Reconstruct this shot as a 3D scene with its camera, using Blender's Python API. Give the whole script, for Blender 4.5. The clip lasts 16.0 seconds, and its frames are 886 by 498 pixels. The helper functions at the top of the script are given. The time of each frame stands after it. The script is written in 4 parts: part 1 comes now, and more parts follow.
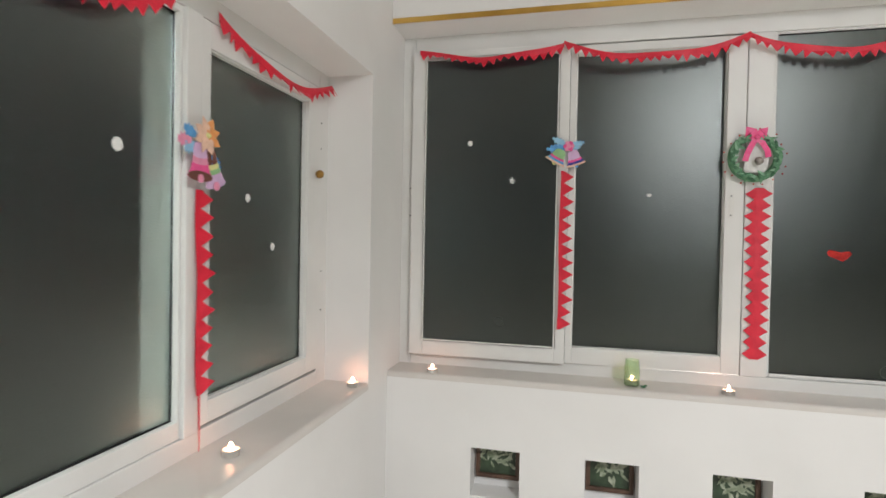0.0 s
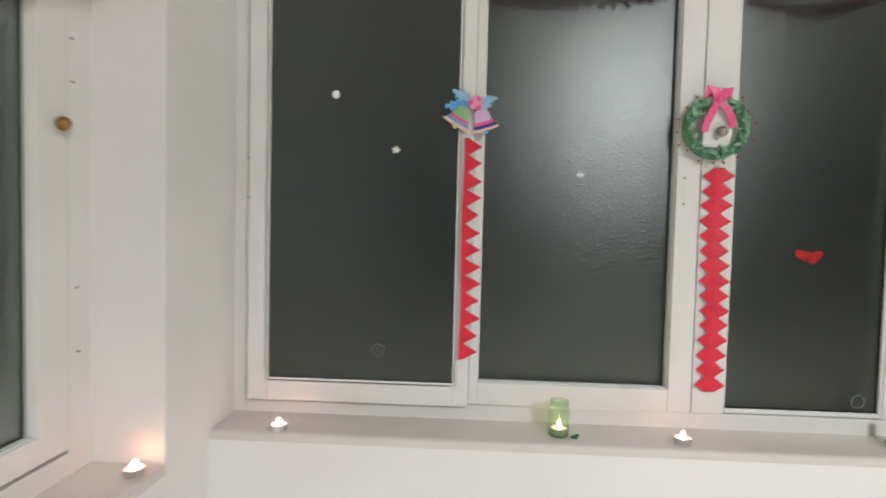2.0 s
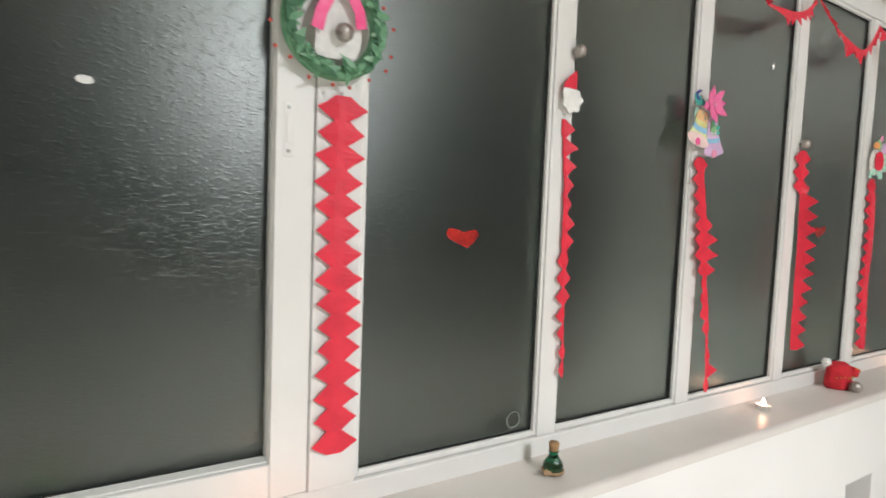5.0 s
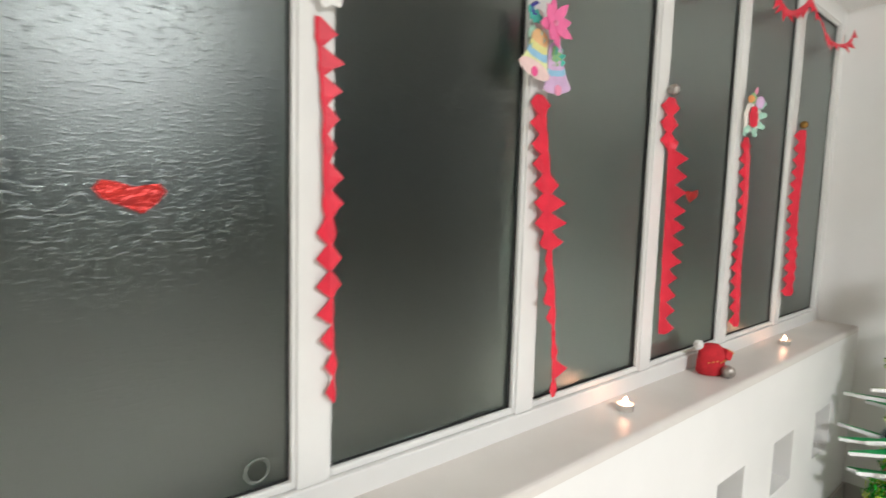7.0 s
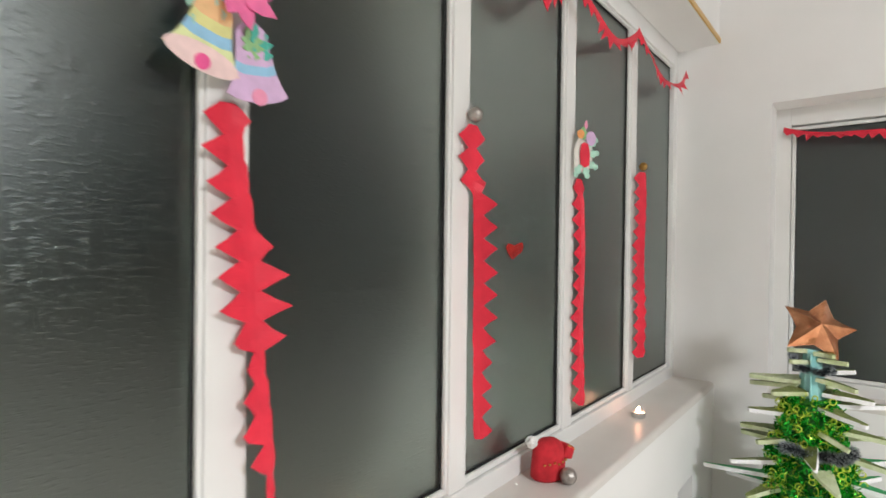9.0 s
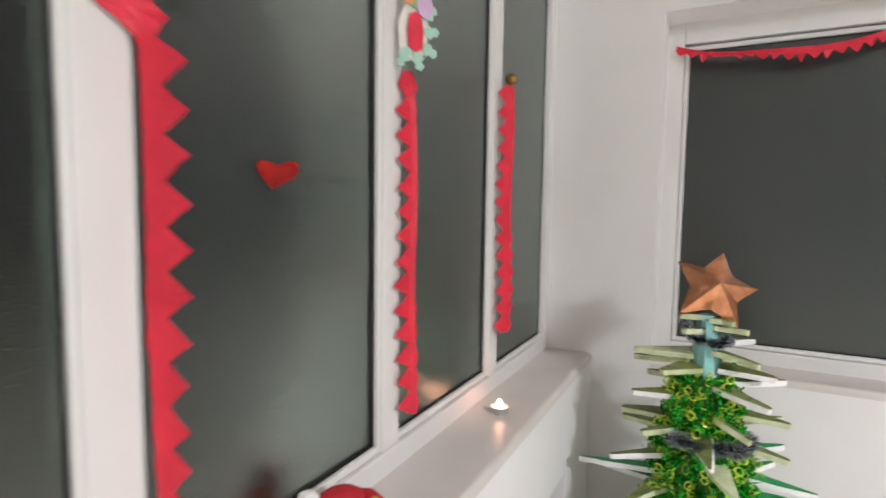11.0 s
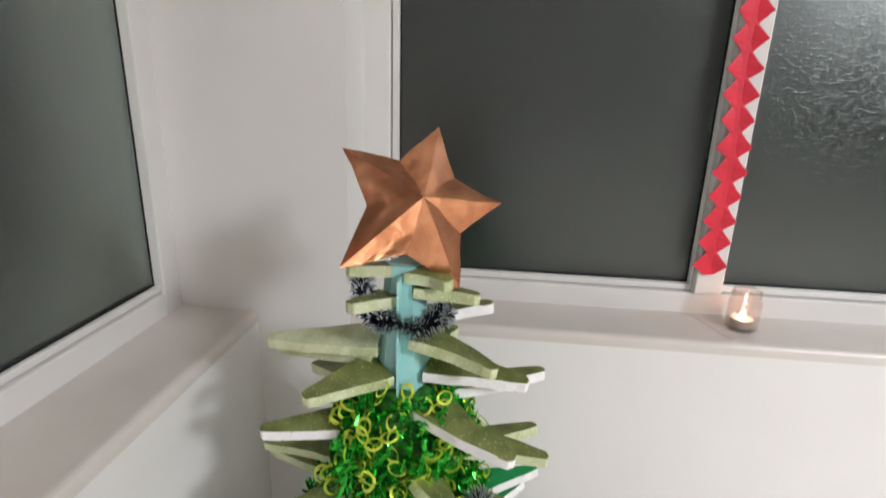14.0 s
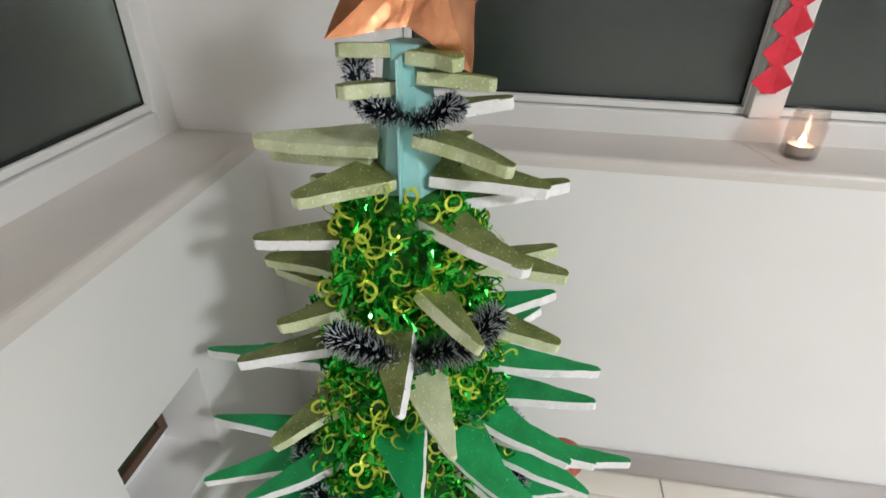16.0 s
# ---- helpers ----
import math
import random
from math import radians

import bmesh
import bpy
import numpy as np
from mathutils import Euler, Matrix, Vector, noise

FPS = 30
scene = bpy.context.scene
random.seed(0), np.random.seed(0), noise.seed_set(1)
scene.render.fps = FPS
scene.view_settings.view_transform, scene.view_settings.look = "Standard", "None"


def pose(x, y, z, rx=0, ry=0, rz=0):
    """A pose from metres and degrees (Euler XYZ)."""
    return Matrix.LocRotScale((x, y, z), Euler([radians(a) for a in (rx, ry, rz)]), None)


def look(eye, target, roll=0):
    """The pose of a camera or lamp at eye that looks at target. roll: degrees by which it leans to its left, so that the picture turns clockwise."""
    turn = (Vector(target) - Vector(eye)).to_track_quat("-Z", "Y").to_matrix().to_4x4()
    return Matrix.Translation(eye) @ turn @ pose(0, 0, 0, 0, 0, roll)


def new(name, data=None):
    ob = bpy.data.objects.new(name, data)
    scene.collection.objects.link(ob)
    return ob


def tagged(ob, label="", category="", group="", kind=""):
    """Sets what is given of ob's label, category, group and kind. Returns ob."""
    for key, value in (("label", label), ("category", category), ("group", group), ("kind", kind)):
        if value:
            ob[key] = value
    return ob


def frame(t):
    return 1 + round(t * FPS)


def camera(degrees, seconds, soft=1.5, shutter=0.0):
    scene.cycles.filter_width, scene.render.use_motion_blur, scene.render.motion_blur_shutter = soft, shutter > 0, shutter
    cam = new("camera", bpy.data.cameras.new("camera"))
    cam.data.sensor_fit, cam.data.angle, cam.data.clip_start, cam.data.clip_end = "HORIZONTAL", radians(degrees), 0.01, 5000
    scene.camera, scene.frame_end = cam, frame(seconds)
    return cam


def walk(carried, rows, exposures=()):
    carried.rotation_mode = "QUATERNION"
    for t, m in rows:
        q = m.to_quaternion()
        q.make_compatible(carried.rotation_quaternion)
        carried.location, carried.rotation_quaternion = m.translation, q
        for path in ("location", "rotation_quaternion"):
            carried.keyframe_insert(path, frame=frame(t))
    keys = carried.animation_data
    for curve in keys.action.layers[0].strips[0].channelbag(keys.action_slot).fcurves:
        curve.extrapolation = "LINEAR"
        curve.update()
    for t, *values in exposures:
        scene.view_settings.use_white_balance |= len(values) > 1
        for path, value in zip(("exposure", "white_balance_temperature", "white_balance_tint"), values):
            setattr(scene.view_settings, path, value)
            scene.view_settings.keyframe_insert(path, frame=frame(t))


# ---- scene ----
cam = camera(80.1, 16.0, shutter=0.5)
PATH = [
    (0, (0.032, 0.096, 1.286), (-0.436, 2.04, 1.249), 1.1),
    (0.5, (-0.026, 0.256, 1.298), (-0.374, 2.225, 1.25), 1.3),
    (1, (-0.053, 0.389, 1.286), (-0.255, 2.378, 1.207), 0.5),
    (1.5, (-0.028, 0.548, 1.307), (-0.204, 2.538, 1.222), 0.9),
    (2, (0.004, 0.691, 1.311), (-0.082, 2.688, 1.228), 1.4),
    (2.5, (0.005, 0.845, 1.312), (0.326, 2.818, 1.234), 1.8),
    (3, (0.036, 0.948, 1.305), (0.56, 2.874, 1.185), 1.5),
    (3.5, (0.128, 1.044, 1.309), (0.665, 2.967, 1.192), 2.1),
    (4, (0.221, 1.107, 1.305), (0.79, 3.021, 1.193), 2.1),
    (4.5, (0.294, 1.174, 1.298), (1.108, 2.998, 1.194), 2.2),
    (4.7, (0.318, 1.217, 1.301), (1.239, 2.99, 1.19), 2.4),
    (6.8, (0.74, 1.389, 1.261), (1.967, 2.957, 1.066), 1.7),
    (7, (0.794, 1.41, 1.265), (2.065, 2.942, 1.073), 1.7),
    (7.5, (0.909, 1.451, 1.304), (2.353, 2.831, 1.204), 0.6),
    (8, (1.022, 1.443, 1.312), (2.486, 2.806, 1.28), 0.5),
    (8.2, (1.068, 1.426, 1.308), (2.525, 2.797, 1.318), 0.6),
    (10.3, (1.596, 1.649, 1.297), (3.3, 2.69, 1.179), 0.6),
    (10.5, (1.644, 1.604, 1.275), (3.334, 2.669, 1.184), 0.6),
    (11, (1.78, 1.617, 1.252), (3.551, 2.534, 1.093), 0.8),
    (11.5, (1.969, 1.652, 1.248), (3.85, 2.309, 1.081), 1.1),
    (12, (2.171, 1.643, 1.237), (4.087, 2.177, 1.027), 0.7),
    (12.5, (2.331, 1.579, 1.241), (4.24, 2.106, 0.962), 2.2),
    (13, (2.446, 1.549, 1.216), (4.364, 1.979, 0.844), 0.7),
    (13.5, (2.574, 1.541, 1.21), (4.51, 1.761, 0.762), 1.8),
    (14, (2.609, 1.532, 1.193), (4.514, 1.709, 0.612), 1.8),
    (14.5, (2.631, 1.509, 1.167), (4.467, 1.734, 0.406), 1.3),
    (15, (2.644, 1.508, 1.139), (4.43, 1.74, 0.269), 1.2),
    (15.5, (2.654, 1.514, 1.114), (4.387, 1.75, 0.143), 1.2),
    (16, (2.659, 1.517, 1.097), (4.349, 1.757, 0.056), 1.1),
]
walk(cam, [(t, look(eye, target, roll)) for t, eye, target, roll in PATH], exposures=[(0, -0.04, 6500, 8), (3.5, 0.25, 6450, 8), (7.5, 0.49, 6480, 7), (10.5, 0.42, 6400, 12), (13.0, 0.44, 6400, 14), (16.0, 0.26, 6350, 9)])

# ---- world and light ----
FLOOR, CEIL = 0.066, 2.75
NY, WX, EX = 1.95, -0.62, 3.465          # faces of the north, west and east walls
SILL = 0.794

world = bpy.data.worlds.new("night")
scene.world = world
world.use_nodes = True
world.node_tree.nodes["Background"].inputs["Color"].default_value = (0.35, 0.45, 0.6, 1)
world.node_tree.nodes["Background"].inputs["Strength"].default_value = 0.012


def point_lamp(name, at, watts, colour, radius):
    data = bpy.data.lights.new(name, "POINT")
    data.energy, data.color, data.shadow_soft_size = watts, colour, radius
    ob = new(name, data)
    ob.matrix_basis = pose(*at)
    return ob


LAMP = (1.27, -0.8, 2.33)
point_lamp("room_lamp", LAMP, 96, (0.950, 0.960, 0.985), 0.26)
down = bpy.data.lights.new("room_lamp_below", "AREA")
down.shape, down.size, down.energy, down.color = "DISK", 0.50, 72, (0.950, 0.960, 0.985)
down.spread = radians(150)
new("room_lamp_below", down).matrix_basis = pose(LAMP[0], LAMP[1], LAMP[2] - 0.02)


# ---- materials ----
def material(name, colour, rough=0.6, metal=0.0, spec=0.5):
    mat = bpy.data.materials.new(name)
    mat.use_nodes = True
    b = mat.node_tree.nodes["Principled BSDF"]
    b.inputs["Base Color"].default_value = (*colour, 1)
    b.inputs["Roughness"].default_value = rough
    b.inputs["Metallic"].default_value = metal
    b.inputs["Specular IOR Level"].default_value = spec
    return mat


def vary(mat, colour, other, scale, bump=0.0, bump_scale=None, detail=4.0, lo=0.35, hi=0.7, distance=0.002):
    """Mixes two colours by noise and adds a fine relief by a second noise."""
    t = mat.node_tree
    b = t.nodes["Principled BSDF"]
    co = t.nodes.new("ShaderNodeTexCoord")
    n = t.nodes.new("ShaderNodeTexNoise")
    n.inputs["Scale"].default_value, n.inputs["Detail"].default_value = scale, detail
    t.links.new(co.outputs["Object"], n.inputs["Vector"])
    r = t.nodes.new("ShaderNodeValToRGB")
    r.color_ramp.elements[0].position, r.color_ramp.elements[1].position = lo, hi
    r.color_ramp.elements[0].color, r.color_ramp.elements[1].color = (*colour, 1), (*other, 1)
    t.links.new(n.outputs["Fac"], r.inputs["Fac"])
    t.links.new(r.outputs["Color"], b.inputs["Base Color"])
    if bump:
        m = t.nodes.new("ShaderNodeTexNoise")
        m.inputs["Scale"].default_value, m.inputs["Detail"].default_value = bump_scale, 3.0
        t.links.new(co.outputs["Object"], m.inputs["Vector"])
        u = t.nodes.new("ShaderNodeBump")
        u.inputs["Strength"].default_value, u.inputs["Distance"].default_value = bump, distance
        t.links.new(m.outputs["Fac"], u.inputs["Height"])
        t.links.new(u.outputs["Normal"], b.inputs["Normal"])
    return mat


def varied(name, colour, other, scale, rough=0.6, metal=0.0, **more):
    return vary(material(name, colour, rough, metal), colour, other, scale, **more)


PLASTER = varied("wall_paint", (0.795, 0.786, 0.776), (0.755, 0.746, 0.733), 3.0, rough=0.55, bump=0.16, bump_scale=22, distance=0.004)
# unseen ceiling: dull brown keeps its glow in the panes low
CEILING_DIM = varied("ceiling_dimness", (0.42, 0.38, 0.33), (0.38, 0.34, 0.29), 2.0, rough=0.7, bump=0.2, bump_scale=60)
SILL_PAINT = varied("sill_paint", (0.66, 0.625, 0.59), (0.61, 0.575, 0.54), 6.0, rough=0.38, bump=0.14, bump_scale=16, distance=0.004)
UPVC = varied("white_window_plastic", (0.745, 0.745, 0.73), (0.70, 0.695, 0.675), 5.0, rough=0.4, bump=0.08, bump_scale=30)
CATCH = material("greyed_plastic", (0.70, 0.69, 0.665), 0.35)
SCREW = material("dull_screw", (0.22, 0.22, 0.21), 0.4, 0.7)
ALU = material("aluminium", (0.75, 0.73, 0.70), 0.3, 0.9)
GASKET = material("black_rubber", (0.012, 0.012, 0.012), 0.6)
GOLD = varied("gold_strip", (0.75, 0.48, 0.13), (0.6, 0.36, 0.08), 9.0, rough=0.3, metal=0.9)
FLOOR_TILE = varied("floor_tile", (0.82, 0.77, 0.68), (0.77, 0.71, 0.61), 4.0, rough=0.16)
POLISH = FLOOR_TILE.node_tree.nodes["Principled BSDF"].inputs
POLISH["Coat Weight"].default_value, POLISH["Coat Roughness"].default_value, POLISH["Coat IOR"].default_value = 1.0, 0.24, 1.9
POLISH["IOR"].default_value = 1.7
# unseen rear walls, coloured dark so the panes reflect a dim room
SOUTH_DIM = varied("south_wall_dimness", (0.070, 0.058, 0.050), (0.055, 0.046, 0.040), 3.0, rough=0.8)
REAR_DIM = varied("rear_wall_dimness", (0.13, 0.115, 0.10), (0.11, 0.10, 0.088), 3.0, rough=0.8)
CRACK = material("crack_dirt", (0.22, 0.20, 0.18), 0.9)
GROUT = material("grout", (0.70, 0.66, 0.58), 0.8)
SKIRT = varied("skirting_tile", (0.40, 0.37, 0.35), (0.35, 0.32, 0.30), 5.0, rough=0.35)


def frosted():
    mat = bpy.data.materials.new("frosted_glass")
    mat.use_nodes = True
    t = mat.node_tree
    t.nodes.remove(t.nodes["Principled BSDF"])
    gloss = t.nodes.new("ShaderNodeBsdfGlossy")
    gloss.distribution = "BECKMANN"
    gloss.inputs["Color"].default_value = (0.95, 1.0, 0.985, 1)
    gloss.inputs["Roughness"].default_value = 0.32
    through_glass = t.nodes.new("ShaderNodeBsdfRefraction")
    through_glass.distribution = "BECKMANN"
    through_glass.inputs["Color"].default_value = (0.80, 0.84, 0.81, 1)
    through_glass.inputs["Roughness"].default_value, through_glass.inputs["IOR"].default_value = 0.30, 1.3
    rim = t.nodes.new("ShaderNodeFresnel")
    rim.inputs["IOR"].default_value = 1.70
    both = t.nodes.new("ShaderNodeMixShader")
    t.links.new(rim.outputs["Fac"], both.inputs["Fac"])
    t.links.new(through_glass.outputs["BSDF"], both.inputs[1])
    t.links.new(gloss.outputs["BSDF"], both.inputs[2])
    t.links.new(both.outputs["Shader"], t.nodes["Material Output"].inputs["Surface"])
    co = t.nodes.new("ShaderNodeTexCoord")
    mp = t.nodes.new("ShaderNodeMapping")
    mp.inputs["Scale"].default_value = (1.0, 1.0, 3.2)
    t.links.new(co.outputs["Object"], mp.inputs["Vector"])
    fine, dash = t.nodes.new("ShaderNodeTexNoise"), t.nodes.new("ShaderNodeTexNoise")
    fine.inputs["Scale"].default_value, fine.inputs["Detail"].default_value = 140, 2.0
    dash.inputs["Scale"].default_value, dash.inputs["Detail"].default_value = 74, 2.0
    t.links.new(mp.outputs["Vector"], fine.inputs["Vector"])
    t.links.new(mp.outputs["Vector"], dash.inputs["Vector"])
    sparse = t.nodes.new("ShaderNodeMapRange")
    sparse.interpolation_type = "SMOOTHSTEP"
    sparse.inputs["From Min"].default_value, sparse.inputs["From Max"].default_value = 0.52, 0.72
    t.links.new(dash.outputs["Fac"], sparse.inputs["Value"])
    mix = t.nodes.new("ShaderNodeMath")
    mix.operation = "MULTIPLY_ADD"
    mix.inputs[1].default_value = 0.62
    t.links.new(fine.outputs["Fac"], mix.inputs[0])
    t.links.new(sparse.outputs["Result"], mix.inputs[2])
    u = t.nodes.new("ShaderNodeBump")
    u.inputs["Strength"].default_value, u.inputs["Distance"].default_value = 0.18, 0.0016
    t.links.new(mix.outputs["Value"], u.inputs["Height"])
    t.links.new(u.outputs["Normal"], gloss.inputs["Normal"])
    t.links.new(u.outputs["Normal"], through_glass.inputs["Normal"])
    return mat


FROSTED = frosted()


# ---- building helpers ----
def mesh_of(bm, name, mat, smooth=False):
    bmesh.ops.recalc_face_normals(bm, faces=bm.faces)
    me = bpy.data.meshes.new(name)
    bm.to_mesh(me)
    bm.free()
    if mat:
        me.materials.append(mat)
    if smooth:
        for p in me.polygons:
            p.use_smooth = True
    return me


def part(name, bm, mat, parent=None, label="", smooth=False):
    ob = new(name, mesh_of(bm, name, mat, smooth))
    if parent:
        ob.parent = parent
    if label:
        tagged(ob, label)
    return ob


def thing(name, label, category, m=None, group="", kind=""):
    ob = new(name)
    if m:
        ob.matrix_basis = m
    return tagged(ob, label, category, group, kind)


def box(bm, lo, hi, bevel=0.0):
    x0, y0, z0 = lo
    x1, y1, z1 = hi
    v = [bm.verts.new(p) for p in ((x0, y0, z0), (x1, y0, z0), (x1, y1, z0), (x0, y1, z0), (x0, y0, z1), (x1, y0, z1), (x1, y1, z1), (x0, y1, z1))]
    f = [bm.faces.new([v[i] for i in q]) for q in ((0, 3, 2, 1), (4, 5, 6, 7), (0, 1, 5, 4), (1, 2, 6, 5), (2, 3, 7, 6), (3, 0, 4, 7))]
    if bevel:
        e = {e for q in f for e in q.edges}
        bmesh.ops.bevel(bm, geom=list(e), offset=bevel, segments=2, affect="EDGES", profile=0.6)
    return bm


def boxed(lo, hi, bevel=0.0):
    return box(bmesh.new(), lo, hi, bevel)


def grid_wall(us, vs, solid, depth, to_world):
    """A wall of cells in u and v; solid(u, v) tells whether a cell is filled; depth: its two faces."""
    bm = bmesh.new()
    seen = {}

    def vert(u, v, w):
        key = (round(u, 5), round(v, 5), round(w, 5))
        if key not in seen:
            seen[key] = bm.verts.new(to_world(u, v, w))
        return seen[key]

    d0, d1 = depth
    full = lambda i, j: 0 <= i < len(us) - 1 and 0 <= j < len(vs) - 1 and solid((us[i] + us[i + 1]) / 2, (vs[j] + vs[j + 1]) / 2)
    for i in range(len(us) - 1):
        for j in range(len(vs) - 1):
            if not full(i, j):
                continue
            a, b, c, d = us[i], us[i + 1], vs[j], vs[j + 1]
            for w in (d0, d1):
                bm.faces.new([vert(a, c, w), vert(b, c, w), vert(b, d, w), vert(a, d, w)])
            for gone, p, q in ((not full(i - 1, j), (a, c), (a, d)), (not full(i + 1, j), (b, c), (b, d)), (not full(i, j - 1), (a, c), (b, c)), (not full(i, j + 1), (a, d), (b, d))):
                if gone:
                    bm.faces.new([vert(*p, d0), vert(*q, d0), vert(*q, d1), vert(*p, d1)])
    return bm


# ---- walls, floor, ceiling ----
NICHES = [(x, x + 0.175) for x in (-0.298, 0.099, 0.499, 0.923, 1.347, 1.771, 2.195, 2.594, 2.995)]
NZ0, NZ1 = 0.368, 0.541
HEAD_N, HEAD_W, HEAD_E = 2.072, 1.832, 1.822
THICK = 0.24


def in_niche(x, z):
    return NZ0 < z < NZ1 and any(a < x < b for a, b in NICHES)


us = sorted([WX, EX] + [v for n in NICHES for v in n])
bm = grid_wall(us, [FLOOR, NZ0, NZ1, SILL - 0.022], lambda x, z: not in_niche(x, z), (NY, NY + 0.10), lambda u, v, w: (u, w, v))
box(bm, (WX, NY + 0.1001, FLOOR), (EX, NY + THICK, SILL - 0.022))
box(bm, (WX, NY, HEAD_N), (EX, NY + THICK, CEIL))
tagged(part("wall_north", bm, PLASTER), "white painted plaster wall with a row of square niches", "wall", kind="structure")

REAR = 0.15          # from here on the unseen side walls carry the room's dimness as dark colour
WEST = (0.25, 1.762)          # opening in the west wall, along y
bm = grid_wall([REAR, WEST[0], WEST[1], NY + THICK], [FLOOR, SILL - 0.022, HEAD_W, CEIL],
               lambda y, z: not (WEST[0] < y < WEST[1] and SILL - 0.022 < z < HEAD_W), (WX, WX - THICK), lambda u, v, w: (w, u, v))
tagged(part("wall_west", bm, PLASTER), "white painted plaster wall with a window opening", "wall", kind="structure")

EAST = (0.25, 1.776)
bm = grid_wall([REAR, EAST[0], EAST[1], NY + THICK], [FLOOR, SILL - 0.022, HEAD_E, CEIL],
               lambda y, z: not (EAST[0] < y < EAST[1] and SILL - 0.022 < z < HEAD_E), (EX, EX + THICK), lambda u, v, w: (w, u, v))
tagged(part("wall_east", bm, PLASTER), "white painted plaster wall with a window opening", "wall", kind="structure")
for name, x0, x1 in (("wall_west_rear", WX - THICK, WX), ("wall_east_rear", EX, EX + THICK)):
    tagged(part(name, boxed((x0, -4.5, FLOOR), (x1, REAR, CEIL)), REAR_DIM), "plain unseen side wall, the room's dimness put into its colour", "wall", kind="structure")
tagged(part("wall_south", boxed((WX - THICK, -4.7, FLOOR), (EX + THICK, -4.5, CEIL)), SOUTH_DIM), "plain unseen wall behind, the room's dimness put into its colour", "wall", kind="structure")
tagged(part("ceiling", boxed((WX - THICK, -4.7, CEIL), (EX + THICK, NY + THICK, CEIL + 0.15)), CEILING_DIM), "plain unseen ceiling, dimmed by a dull brownish colour", "ceiling", kind="structure")
tagged(part("floor", boxed((WX - THICK, -4.7, FLOOR - 0.15), (EX + THICK, NY + THICK, FLOOR - 0.004)), GROUT), "cream tiled floor with pale joints", "floor", kind="structure")
tagged(part("baseboard", boxed((EX - 0.010, -4.5, FLOOR), (EX - 0.0005, NY, FLOOR + 0.064), 0.002), SKIRT), "grey tile skirting along the east wall", "baseboard", kind="structure")
tagged(part("baseboard", boxed((WX, NY - 0.010, FLOOR), (EX - 0.0105, NY - 0.0005, FLOOR + 0.064), 0.002), SKIRT), "grey tile skirting along the north wall", "baseboard", kind="structure")
tagged(part("trim", boxed((WX + 0.001, NY - 0.006, HEAD_N + 0.001), (EX - 0.001, NY - 0.0005, HEAD_N + 0.020), 0.0015), GOLD), "shiny gold strip along the window head", "trim", kind="structure")

GRASS = varied("night_grass", (0.10, 0.15, 0.08), (0.16, 0.20, 0.13), 3.0, rough=0.9)
tagged(part("ground", boxed((-40, NY + THICK + 0.01, -0.5), (40, 60, -0.25)), GRASS), "dark grassy ground outside the windows", "ground", kind="structure")

# sills
def sill_slab(lo, hi, room):
    """A slab whose upper edge towards the room is rounded; room: the axis and end of that edge."""
    bm = boxed(lo, hi)
    axis, end = room
    edge = [e for e in bm.edges if all(abs(v.co.z - hi[2]) < 1e-6 and abs(v.co[axis] - end) < 1e-6 for v in e.verts)]
    bmesh.ops.bevel(bm, geom=edge, offset=0.012, segments=4, affect="EDGES", profile=0.5)
    return bm


GLASS_N, GLASS_W, GLASS_E = 2.117, -0.803, 3.622
tagged(part("window_sill", sill_slab((WX + 0.001, NY - 0.0008, SILL - 0.0215), (EX - 0.001, NY + THICK, SILL), (1, NY - 0.0008)), SILL_PAINT), "smooth greyish-white painted sill below the long window", "window sill", kind="structure")
tagged(part("window_sill", sill_slab((WX - THICK, WEST[0] + 0.001, SILL - 0.0215), (WX + 0.0008, WEST[1] - 0.001, SILL), (0, WX + 0.0008)), SILL_PAINT), "smooth greyish-white painted sill in the west wall", "window sill", kind="structure")
tagged(part("window_sill", sill_slab((EX - 0.0008, EAST[0] + 0.001, SILL - 0.0215), (EX + THICK, EAST[1] - 0.001, SILL), (0, EX - 0.0008)), SILL_PAINT), "smooth greyish-white painted sill in the east wall, cracked", "window sill", kind="structure")


# a hairline crack in the east sill
bm = bmesh.new()
trail = [(3.598, 1.168), (3.575, 1.140), (3.548, 1.133), (3.520, 1.122), (3.498, 1.119), (3.480, 1.104)]
rows = [(bm.verts.new((x, y - 0.0006, SILL + 0.0003)), bm.verts.new((x, y + 0.0006, SILL + 0.0003))) for x, y in trail]
for p, q in zip(rows, rows[1:]):
    bm.faces.new((p[0], p[1], q[1], q[0]))
part("crack", bm, CRACK, bpy.data.objects["window_sill.002"], "fine dark hairline crack")


# ---- windows, built facing -y in local u (right), w (towards the room), z ----
def bar(bm, u0, u1, z0, z1, w0, w1, bevel=0.003):
    return box(bm, (u0, -w1, z0), (u1, -w0, z1), bevel)


def ring(u0, u1, z0, z1, t, w0, w1, bevel=0.003):
    """A frame of four bars of the widths t = (left, right, bottom, top)."""
    bm = bmesh.new()
    l, r, b, o = t
    bar(bm, u0, u0 + l, z0, z1, w0, w1, bevel)
    bar(bm, u1 - r, u1, z0, z1, w0, w1, bevel)
    bar(bm, u0 + l, u1 - r, z0, z0 + b, w0, w1, bevel)
    bar(bm, u0 + l, u1 - r, z1 - o, z1, w0, w1, bevel)
    return bm


